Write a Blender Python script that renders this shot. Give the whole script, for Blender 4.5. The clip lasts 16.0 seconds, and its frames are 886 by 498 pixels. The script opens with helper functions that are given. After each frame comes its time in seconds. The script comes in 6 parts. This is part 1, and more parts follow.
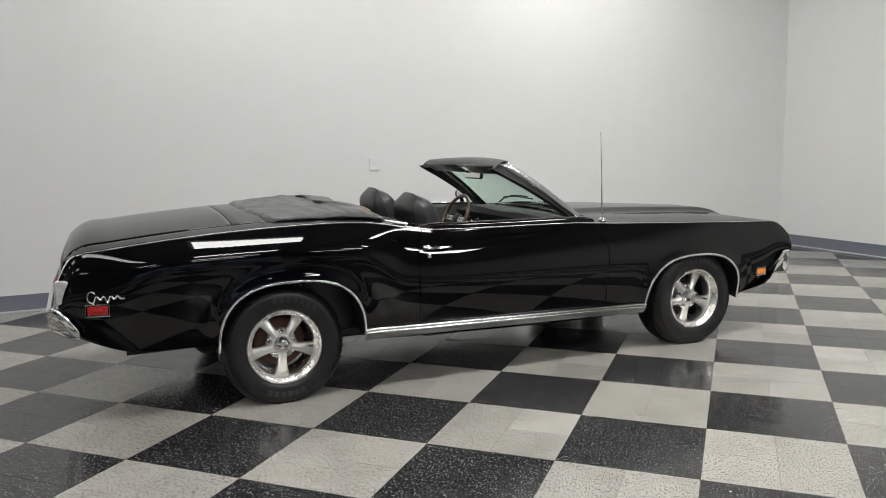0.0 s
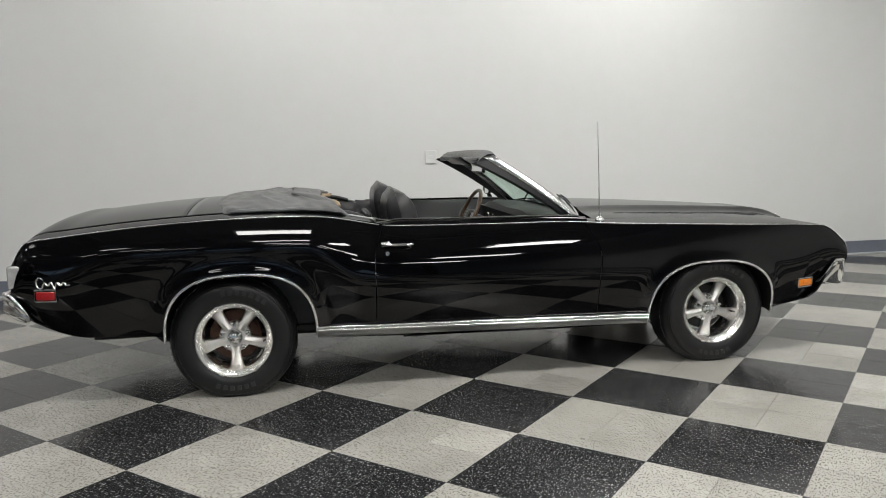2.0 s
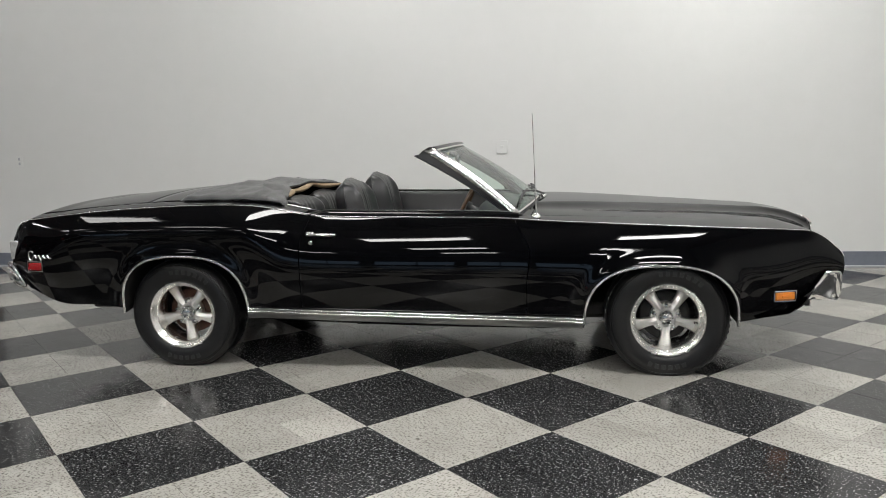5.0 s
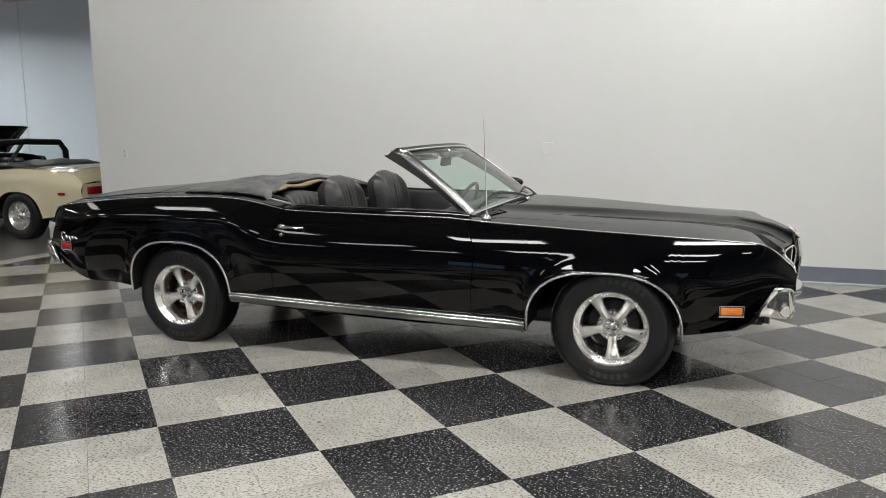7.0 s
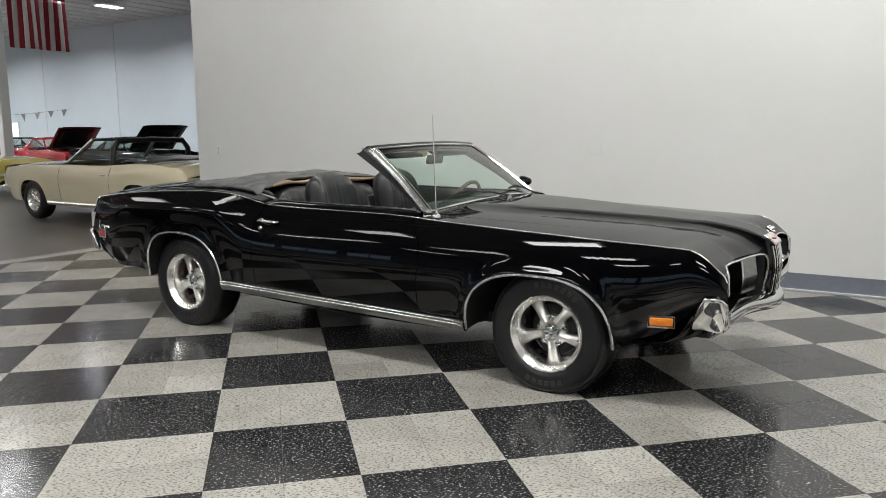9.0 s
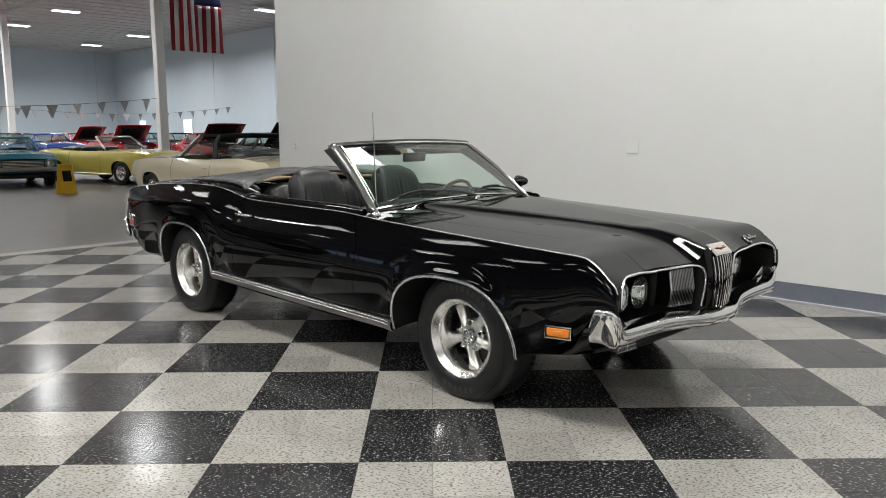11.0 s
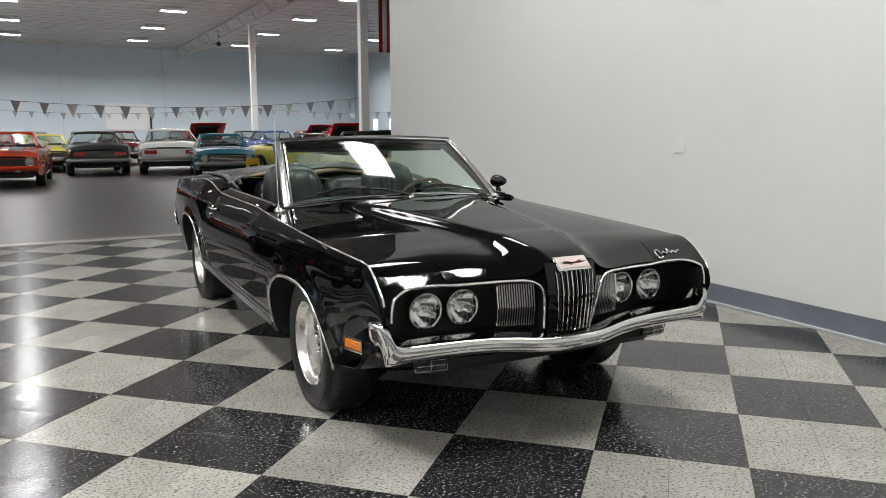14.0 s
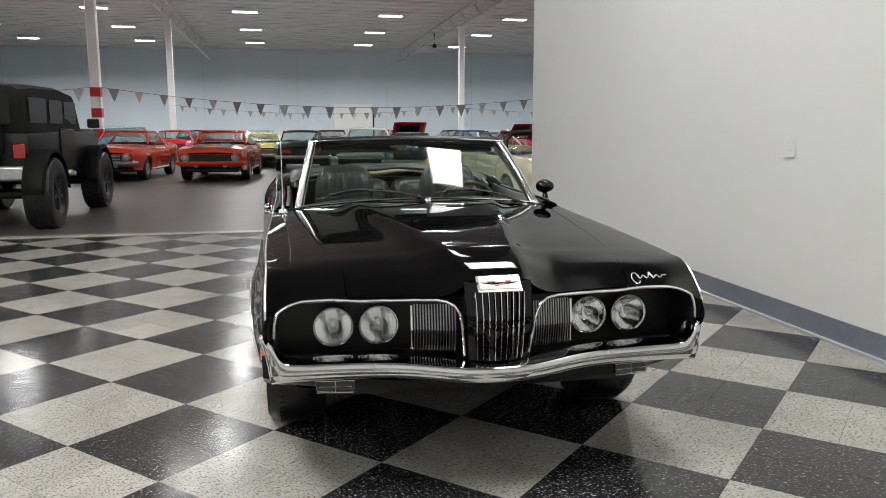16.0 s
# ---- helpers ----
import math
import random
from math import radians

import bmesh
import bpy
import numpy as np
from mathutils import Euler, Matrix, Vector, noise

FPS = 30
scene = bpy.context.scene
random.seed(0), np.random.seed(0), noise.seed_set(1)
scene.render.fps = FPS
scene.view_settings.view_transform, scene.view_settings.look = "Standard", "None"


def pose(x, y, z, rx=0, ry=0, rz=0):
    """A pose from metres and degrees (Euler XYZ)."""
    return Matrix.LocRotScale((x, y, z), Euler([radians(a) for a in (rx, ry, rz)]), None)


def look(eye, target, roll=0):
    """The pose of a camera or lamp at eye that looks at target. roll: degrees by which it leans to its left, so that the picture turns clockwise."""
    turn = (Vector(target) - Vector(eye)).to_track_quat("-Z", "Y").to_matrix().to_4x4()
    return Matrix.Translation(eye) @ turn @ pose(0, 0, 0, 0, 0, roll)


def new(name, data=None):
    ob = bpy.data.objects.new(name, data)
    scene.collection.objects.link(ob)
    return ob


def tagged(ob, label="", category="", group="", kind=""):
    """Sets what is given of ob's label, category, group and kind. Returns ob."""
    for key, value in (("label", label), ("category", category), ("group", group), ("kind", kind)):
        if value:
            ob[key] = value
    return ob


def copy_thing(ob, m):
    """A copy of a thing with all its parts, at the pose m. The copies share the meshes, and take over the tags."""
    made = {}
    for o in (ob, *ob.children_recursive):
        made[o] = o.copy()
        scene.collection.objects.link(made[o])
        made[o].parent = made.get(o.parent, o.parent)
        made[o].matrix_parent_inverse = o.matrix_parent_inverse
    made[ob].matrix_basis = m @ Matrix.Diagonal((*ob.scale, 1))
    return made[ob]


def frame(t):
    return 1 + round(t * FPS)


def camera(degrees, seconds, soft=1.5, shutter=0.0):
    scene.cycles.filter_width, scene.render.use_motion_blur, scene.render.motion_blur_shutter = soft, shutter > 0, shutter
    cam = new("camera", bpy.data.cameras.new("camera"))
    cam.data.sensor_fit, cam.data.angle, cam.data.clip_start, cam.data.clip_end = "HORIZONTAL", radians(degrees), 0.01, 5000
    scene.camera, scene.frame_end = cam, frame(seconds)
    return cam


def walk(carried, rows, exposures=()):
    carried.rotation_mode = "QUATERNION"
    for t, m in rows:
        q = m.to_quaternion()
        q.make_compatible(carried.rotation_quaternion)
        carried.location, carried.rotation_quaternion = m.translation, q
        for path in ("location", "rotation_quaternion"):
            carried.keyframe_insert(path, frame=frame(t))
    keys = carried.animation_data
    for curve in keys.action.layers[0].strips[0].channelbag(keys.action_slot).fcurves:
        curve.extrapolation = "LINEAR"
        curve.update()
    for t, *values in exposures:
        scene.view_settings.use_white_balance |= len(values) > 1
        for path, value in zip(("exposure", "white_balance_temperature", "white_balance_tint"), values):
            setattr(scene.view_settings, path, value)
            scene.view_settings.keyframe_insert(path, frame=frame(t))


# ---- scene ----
cam = camera(59.9, 16.0, soft=0.9)
PATH = [
    (0, (0.712, -3.798, 1.383), (0.002, -1.949, 1.116), -0.91),
    (0.5, (0.936, -3.599, 1.373), (0.135, -1.786, 1.109), -0.79),
    (1, (1.152, -3.415, 1.374), (0.249, -1.652, 1.105), -0.84),
    (1.5, (1.393, -3.245, 1.365), (0.390, -1.536, 1.094), -0.89),
    (2, (1.625, -3.041, 1.352), (0.526, -1.393, 1.076), -0.97),
    (2.5, (1.825, -2.873, 1.364), (0.648, -1.280, 1.079), -0.93),
    (3, (2.067, -2.691, 1.365), (0.799, -1.171, 1.077), -0.94),
    (3.5, (2.293, -2.491, 1.358), (0.947, -1.042, 1.065), -0.84),
    (4, (2.530, -2.242, 1.364), (1.101, -0.875, 1.067), -1.17),
    (6.5, (3.551, -1.134, 1.357), (1.811, -0.196, 1.058), -0.51),
    (7, (3.718, -0.861, 1.361), (1.928, -0.019, 1.064), -0.40),
    (7.5, (3.883, -0.584, 1.361), (2.048, 0.153, 1.063), -0.49),
    (8, (3.995, -0.299, 1.355), (2.121, 0.332, 1.054), -0.52),
    (8.5, (4.075, -0.010, 1.362), (2.172, 0.530, 1.063), -0.40),
    (9, (4.136, 0.303, 1.353), (2.205, 0.734, 1.054), -0.49),
    (11.5, (4.223, 1.839, 1.347), (2.247, 1.766, 1.046), -0.23),
    (12, (4.199, 2.158, 1.352), (2.230, 1.980, 1.052), -0.42),
    (12.5, (4.129, 2.474, 1.343), (2.174, 2.188, 1.037), -0.39),
    (13, (4.012, 2.787, 1.341), (2.075, 2.392, 1.042), -0.45),
    (13.5, (3.888, 3.077, 1.333), (1.971, 2.594, 1.029), -0.21),
    (14, (3.722, 3.337, 1.330), (1.832, 2.761, 1.024), -0.17),
    (14.5, (3.519, 3.593, 1.336), (1.667, 2.905, 1.030), -0.15),
    (15, (3.350, 3.853, 1.338), (1.552, 3.034, 1.029), -0.16),
    (15.5, (3.146, 4.077, 1.322), (1.415, 3.122, 1.016), -0.10),
    (16, (2.936, 4.271, 1.333), (1.286, 3.183, 1.026), -0.04),
]
walk(cam, [(t, look(eye, target, roll)) for t, eye, target, roll in PATH])

# ---- directions of the hall: u along the partition, v towards it ----
TURN = 45.0
CU = math.cos(radians(TURN))
PART_V = 4.32        # face of the white partition
PART_U0 = -5.2       # its free end, where the chequered floor stops too
END_U = 6.1         # the short wall that closes the display bay
ROOF = 7.9


def hall(u, v, z=0.0, turn=0.0):
    """A pose in the hall's own directions; turn is measured from u."""
    return pose((u - v) * CU, (u + v) * CU, z, 0, 0, TURN + turn)


# ---- world ----
world = bpy.data.worlds.new("world")
scene.world = world
world.use_nodes = True
wn = world.node_tree.nodes
wn["Background"].inputs[0].default_value = (0.55, 0.62, 0.7, 1)
wn["Background"].inputs[1].default_value = 0.02


def area_lamp(name, u, v, z, su, sv, watts, colour):
    data = bpy.data.lights.new(name, "AREA")
    data.shape, data.size, data.size_y = "RECTANGLE", su, sv
    data.energy, data.color = watts, colour
    ob = new(name, data)
    ob.matrix_world = hall(u, v, z)
    return ob


LAMP = (1.0, 0.988, 0.964)
BAY_Z = 4.75
BAY_LAMPS = [(u, v) for v in (3.0, -0.9, -4.8, -8.7, -12.6) for u in (-8.2, -4.6, -1.0, 2.6) if v < 3 or u > -5]
HALL_LAMPS = [(u, v) for u in (-55.0, -47.3, -39.6, -31.9, -24.2, -16.5) for v in (-16.3, -8.6, -0.9, 7.1, 14.4, 21.8)]
for u, v in BAY_LAMPS:
    area_lamp("bay_lamp", u, v, BAY_Z - 0.09, 1.35, 0.7, (47 if v > 2 else 76 if v > -2 else 58 if v > -5 else 42) * (0.18 if u < -8 else 0.36 if u < -4 else 1.75 if u > 2 else 1.05), LAMP)
for u, v in HALL_LAMPS:
    area_lamp("hall_lamp", u, v, 7.6, 1.3, 0.5, (490 if u < -30 else 300 if u < -20 else 115) * (0.7 if v > 10 else 1.0), (0.98, 0.985, 0.98)).data.spread = radians(155)

# daylight through the shop windows of the rear wall
REAR_V = -32.8
SHOP_WINDOWS = [(u, 3.4) for u in (-45.5, -41.5, -37.5, -33.5, -29.5, -25.5, -9.5, -5.5, -1.5, 2.5)]
for u, w in SHOP_WINDOWS:
    lamp = area_lamp("window_light", u, REAR_V, 1.75, w, 2.7, 20 if u > -10 else 25, (0.5, 0.72, 1.0))
    lamp.matrix_world = hall(u, REAR_V + 0.12, 1.75) @ pose(0, 0, 0, 90, 0, 0)

# ---- materials ----
def material(name, colour, rough=0.5, metal=0.0, coat=0.0, spec=0.5):
    m = bpy.data.materials.new(name)
    m.use_nodes = True
    b = m.node_tree.nodes["Principled BSDF"]
    b.inputs["Base Color"].default_value = (*colour, 1)
    b.inputs["Roughness"].default_value = rough
    b.inputs["Metallic"].default_value = metal
    b.inputs["Coat Weight"].default_value = coat
    b.inputs["Coat Roughness"].default_value = 0.02
    b.inputs["Specular IOR Level"].default_value = spec
    return m


def node(m, kind, **inputs):
    n = m.node_tree.nodes.new(kind)
    for k, v in inputs.items():
        n.inputs[k.replace("_", " ")].default_value = v
    return n


def link(m, a, out, b, inp):
    m.node_tree.links.new(a.outputs[out], b.inputs[inp])


def shader(m):
    return m.node_tree.nodes["Principled BSDF"]


def mottled(name, a, b, scale, rough=0.5, rough2=None, metal=0.0, bump=0.0, bump_scale=None, coat=0.0, detail=6.0, space="Object", spec=0.5):
    """Two tones mixed by noise at two scales, with relief."""
    m = material(name, a, rough, metal, coat, spec)
    co = node(m, "ShaderNodeTexCoord")
    n1 = node(m, "ShaderNodeTexNoise", Scale=scale, Detail=detail, Roughness=0.6)
    link(m, co, space, n1, "Vector")
    n2 = node(m, "ShaderNodeTexNoise", Scale=scale * 7.3, Detail=4.0, Roughness=0.6)
    link(m, co, space, n2, "Vector")
    mean = node(m, "ShaderNodeMix")
    mean.data_type = "FLOAT"
    mean.inputs[0].default_value = 0.4
    link(m, n1, "Fac", mean, 2)
    link(m, n2, "Fac", mean, 3)
    ramp = node(m, "ShaderNodeValToRGB")
    ramp.color_ramp.elements[0].position, ramp.color_ramp.elements[1].position = 0.35, 0.65
    ramp.color_ramp.elements[0].color, ramp.color_ramp.elements[1].color = (*a, 1), (*b, 1)
    link(m, mean, 0, ramp, "Fac")
    link(m, ramp, "Color", shader(m), "Base Color")
    if rough2 is not None:
        mr = node(m, "ShaderNodeMapRange")
        mr.inputs["To Min"].default_value, mr.inputs["To Max"].default_value = rough, rough2
        link(m, n1, "Fac", mr, "Value")
        link(m, mr, "Result", shader(m), "Roughness")
    if bump:
        n3 = node(m, "ShaderNodeTexNoise", Scale=bump_scale or scale * 20, Detail=3.0)
        link(m, co, space, n3, "Vector")
        bp = node(m, "ShaderNodeBump", Strength=bump, Distance=0.002)
        link(m, n3, "Fac", bp, "Height")
        link(m, bp, "Normal", shader(m), "Normal")
    return m


def glowing(name, colour, strength):
    m = material(name, colour, 0.4)
    shader(m).inputs["Emission Color"].default_value = (*colour, 1)
    shader(m).inputs["Emission Strength"].default_value = strength
    return m


def glass_material(name, tint, rough=0.0):
    """Thin clear pane: a mirror layer over a see-through one."""
    m = bpy.data.materials.new(name)
    m.use_nodes = True
    t = m.node_tree
    t.nodes.remove(t.nodes["Principled BSDF"])
    out = t.nodes["Material Output"]
    clear, gloss, mix, face, power, scale = (t.nodes.new(k) for k in ("ShaderNodeBsdfTransparent", "ShaderNodeBsdfGlossy", "ShaderNodeMixShader", "ShaderNodeLayerWeight", "ShaderNodeMath", "ShaderNodeMath"))
    clear.inputs[0].default_value = (*tint, 1)
    gloss.inputs["Roughness"].default_value = rough
    face.inputs["Blend"].default_value = 0.5
    power.operation, power.inputs[1].default_value = "POWER", 4.5
    scale.operation, scale.inputs[1].default_value, scale.inputs[2].default_value = "MULTIPLY_ADD", 0.9, 0.075
    t.links.new(face.outputs["Facing"], power.inputs[0])
    t.links.new(power.outputs[0], scale.inputs[0])
    t.links.new(scale.outputs[0], mix.inputs[0])
    t.links.new(clear.outputs[0], mix.inputs[1])
    t.links.new(gloss.outputs[0], mix.inputs[2])
    t.links.new(mix.outputs[0], out.inputs[0])
    return m


def tile_material(name, base, tone, fleck, cover, rough):
    """Vinyl composition tile: marbled ground, chips of another tone drawn out a little, each tile slightly different."""
    m = material(name, base, rough, 0.0, 0.0, 0.43)
    geo = node(m, "ShaderNodeNewGeometry")
    info = node(m, "ShaderNodeObjectInfo")
    big = node(m, "ShaderNodeTexNoise", Scale=2.2, Detail=5.0)
    link(m, geo, "Position", big, "Vector")
    ground = node(m, "ShaderNodeMix")
    ground.data_type = "RGBA"
    ground.inputs[6].default_value, ground.inputs[7].default_value = (*base, 1), (*tone, 1)
    link(m, big, "Fac", ground, 0)
    stretch = node(m, "ShaderNodeMapping")
    stretch.inputs["Scale"].default_value = (1.0, 0.42, 1.0)
    link(m, geo, "Position", stretch, "Vector")
    warp = node(m, "ShaderNodeTexNoise", Scale=9.0, Detail=2.0)
    link(m, geo, "Position", warp, "Vector")
    add = node(m, "ShaderNodeVectorMath")
    add.operation = "MULTIPLY_ADD"
    add.inputs[1].default_value = (0.035, 0.035, 0.0)
    link(m, warp, "Color", add, 0)
    link(m, stretch, "Vector", add, 2)
    chips = node(m, "ShaderNodeTexNoise", Scale=165.0, Detail=2.0, Roughness=0.5)
    link(m, add, "Vector", chips, "Vector")
    cut = node(m, "ShaderNodeMapRange")
    cut.inputs["From Min"].default_value, cut.inputs["From Max"].default_value = cover, cover + 0.05
    link(m, chips, "Fac", cut, "Value")
    mix = node(m, "ShaderNodeMix")
    mix.data_type = "RGBA"
    link(m, cut, "Result", mix, 0)
    link(m, ground, 2, mix, 6)
    mix.inputs[7].default_value = (*fleck, 1)
    vary = node(m, "ShaderNodeHueSaturation")
    mr = node(m, "ShaderNodeMapRange")
    mr.inputs["To Min"].default_value, mr.inputs["To Max"].default_value = 0.87, 1.07
    link(m, info, "Random", mr, "Value")
    smudge = node(m, "ShaderNodeTexNoise", Scale=1.3, Detail=9.0, Roughness=0.72)
    link(m, geo, "Position", smudge, "Vector")
    dirt = node(m, "ShaderNodeMapRange")
    dirt.inputs["From Min"].default_value, dirt.inputs["From Max"].default_value = 0.36, 0.56
    dirt.inputs["To Min"].default_value, dirt.inputs["To Max"].default_value = 0.8, 1.04
    link(m, smudge, "Fac", dirt, "Value")
    both = node(m, "ShaderNodeMath")
    both.operation = "MULTIPLY"
    link(m, mr, "Result", both, 0)
    link(m, dirt, "Result", both, 1)
    link(m, both, 0, vary, "Value")
    link(m, mix, 2, vary, "Color")
    link(m, vary, "Color", shader(m), "Base Color")
    scuff = node(m, "ShaderNodeTexNoise", Scale=6.0, Detail=8.0, Roughness=0.75)
    link(m, geo, "Position", scuff, "Vector")
    rr = node(m, "ShaderNodeMapRange")
    rr.inputs["From Min"].default_value, rr.inputs["From Max"].default_value = 0.3, 0.7
    rr.inputs["To Min"].default_value, rr.inputs["To Max"].default_value = rough * 0.7, rough * 1.7
    link(m, scuff, "Fac", rr, "Value")
    link(m, rr, "Result", shader(m), "Roughness")
    wave = node(m, "ShaderNodeTexNoise", Scale=5.0, Detail=1.0)
    link(m, geo, "Position", wave, "Vector")
    bp = node(m, "ShaderNodeBump", Strength=0.06, Distance=0.02)
    link(m, wave, "Fac", bp, "Height")
    link(m, bp, "Normal", shader(m), "Normal")
    return m


PAINT_BLACK = material("black_paint", (0.0012, 0.0012, 0.0016), 0.3, 0.0, 0.72, 0.0)
CHROME = material("chrome", (0.78, 0.78, 0.77), 0.06, 1.0)
BRIGHT = material("bright_moulding", (0.93, 0.93, 0.92), 0.22, 1.0)
REFLECTOR = mottled("lamp_reflector", (0.97, 0.97, 0.96), (0.9, 0.9, 0.89), 26, 0.06, 0.14, 1.0, 0.3, 30)
BRUSHED = mottled("brushed_trim", (0.62, 0.62, 0.61), (0.5, 0.5, 0.49), 30, 0.25, 0.4, 1.0)
ALLOY = mottled("cast_alloy", (0.84, 0.83, 0.81), (0.74, 0.73, 0.71), 14, 0.3, 0.42, 1.0, 0.15, 220)
ALLOY_LIP = mottled("machined_lip", (0.92, 0.91, 0.88), (0.82, 0.81, 0.78), 18, 0.2, 0.32, 1.0)
PILLAR_BRIGHT = mottled("bright_pillar_trim", (0.7, 0.7, 0.69), (0.6, 0.6, 0.59), 30, 0.14, 0.24, 1.0)
DASH = mottled("dull_dash_vinyl", (0.007, 0.007, 0.0075), (0.012, 0.012, 0.0125), 14, 0.42, 0.55, 0.0, 0.3, 320, spec=0.3)
SILL_GREY = mottled("satin_sill_band", (0.33, 0.33, 0.325), (0.26, 0.26, 0.255), 30, 0.3, 0.42, 1.0)
RUBBER = mottled("tyre_rubber", (0.006, 0.006, 0.0065), (0.011, 0.011, 0.0115), 10, 0.3, 0.46, 0.0, 0.25, 160)
RUBBER_TEXT = material("raised_black_bars", (0.03, 0.03, 0.03), 0.35)
VINYL = mottled("black_vinyl", (0.011, 0.011, 0.012), (0.02, 0.02, 0.021), 12, 0.24, 0.38, 0.0, 0.3, 320)
TOP_CLOTH = mottled("folded_top_vinyl", (0.035, 0.035, 0.037), (0.085, 0.085, 0.086), 9, 0.26, 0.42, 0.0, 0.35, 260)
TAN = mottled("tan_lining", (0.24, 0.17, 0.10), (0.33, 0.24, 0.145), 12, 0.6, 0.75, 0.0, 0.3, 300)
DARK = mottled("underbody_black", (0.006, 0.006, 0.006), (0.015, 0.014, 0.013), 9, 0.6, 0.8)
MATT_BLACK = mottled("satin_black", (0.008, 0.008, 0.008), (0.014, 0.014, 0.014), 20, 0.32, 0.45)
RUST = mottled("rusty_drum", (0.09, 0.035, 0.018), (0.05, 0.03, 0.022), 22, 0.6, 0.85, 0.3)
AMBER = material("amber_lens", (0.75, 0.22, 0.02), 0.14, 0.0, 0.6)
RED_LENS = material("red_lens", (0.35, 0.012, 0.015), 0.14, 0.0, 0.6)
CLEAR_LENS = mottled("clear_lens", (0.7, 0.7, 0.68), (0.45, 0.45, 0.44), 40, 0.12, 0.3, 0.4, 0.4, 120)
LAMP_GLASS = mottled("sealed_beam", (0.72, 0.73, 0.72), (0.4, 0.41, 0.41), 14, 0.1, 0.25, 0.55, 0.5, 90)
SMOKY = material("smoky_lens", (0.03, 0.03, 0.032), 0.08, 0.0, 0.6)
WOOD_RIM = mottled("wooden_rim", (0.06, 0.03, 0.016), (0.11, 0.06, 0.03), 30, 0.25, 0.4, 0.0, 0.1, 80, 0.5)
EMBLEM_RED = material("dull_red_relief", (0.2, 0.05, 0.045), 0.3, 0.4)
BADGE = mottled("pale_badge", (0.62, 0.5, 0.47), (0.7, 0.62, 0.58), 40, 0.25, 0.35)
LENS_GLASS = glass_material("lens_glass", (0.9, 0.92, 0.91), 0.03)
GLASS = glass_material("tinted_glass", (0.72, 0.89, 0.8))
CLEAR_GLASS = glass_material("clear_glass", (0.8, 0.86, 0.84))
WALL_PAINT = mottled("white_wall_paint", (0.72, 0.725, 0.71), (0.75, 0.752, 0.74), 0.7, 0.42, 0.52, 0.0, 0.12, 60)
BASE_GREY = mottled("blue_grey_cove_base", (0.14, 0.155, 0.19), (0.17, 0.185, 0.22), 4, 0.35, 0.5)
BASE_LIP = mottled("pale_base_lip", (0.4, 0.42, 0.45), (0.5, 0.51, 0.53), 6, 0.4, 0.5)
PLASTIC_WHITE = material("white_plate", (0.74, 0.745, 0.73), 0.42)
TILE_LIGHT = tile_material("light_tile", (0.4, 0.385, 0.355), (0.45, 0.435, 0.4), (0.16, 0.15, 0.132), 0.55, 0.15)
TILE_DARK = tile_material("dark_tile", (0.02, 0.02, 0.022), (0.029, 0.029, 0.03), (0.46, 0.46, 0.45), 0.615, 0.14)
SUBFLOOR = mottled("tile_joint", (0.03, 0.028, 0.025), (0.05, 0.046, 0.04), 9, 0.6, 0.8)
CONCRETE = mottled("polished_concrete", (0.085, 0.08, 0.073), (0.115, 0.108, 0.098), 0.5, 0.24, 0.36, 0.0, 0.05, 3)
STRIP_PALE = mottled("pale_threshold", (0.33, 0.31, 0.28), (0.4, 0.38, 0.34), 3, 0.25, 0.35)
HALL_WALL = mottled("hall_wall_paint", (0.56, 0.635, 0.69), (0.6, 0.665, 0.72), 0.3, 0.5, 0.6)
HALL_ROOF = mottled("grey_roof_deck", (0.52, 0.52, 0.515), (0.58, 0.58, 0.575), 0.4, 0.6, 0.75)
GIRDER_GREY = mottled("grey_girder_paint", (0.5, 0.5, 0.49), (0.56, 0.56, 0.55), 2, 0.5, 0.6)
STEEL_PALE = mottled("pale_painted_steel", (0.74, 0.74, 0.73), (0.8, 0.8, 0.79), 2, 0.4, 0.5)
TUBE = glowing("lamp_tube", LAMP, 4.5)
HALL_TUBE = glowing("far_lamp", (0.95, 0.98, 1.0), 6.0)

# ---- mesh helpers ----
def part(name, bm, mat, parent=None, label="", smooth=True, m=None):
    me = bpy.data.meshes.new(name)
    bmesh.ops.recalc_face_normals(bm, faces=bm.faces)
    if smooth:
        for f in bm.faces:
            f.smooth = True
    bm.to_mesh(me)
    bm.free()
    me.materials.append(mat)
    ob = new(name, me)
    if smooth:
        crease(ob)
    if parent:
        ob.parent = parent
    if m is not None:
        ob.matrix_basis = m
    if label:
        ob["label"] = label
    return ob


def crease(ob, degrees=38):
    """Smooth shading that stops at sharp edges."""
    me = ob.data
    bm = bmesh.new()
    bm.from_mesh(me)
    lim = radians(degrees)
    for e in bm.edges:
        if len(e.link_faces) == 2 and e.calc_face_angle(0) > lim:
            e.smooth = False
    bm.to_mesh(me)
    bm.free()


def thing(name, m, label, category, group="", kind=""):
    ob = new(name)
    ob.matrix_basis = m
    return tagged(ob, label, category, group, kind)


def thick(ob, t, rim=True):
    mod = ob.modifiers.new("thickness", "SOLIDIFY")
    mod.thickness, mod.offset, mod.use_rim = t, -1, rim
    return ob


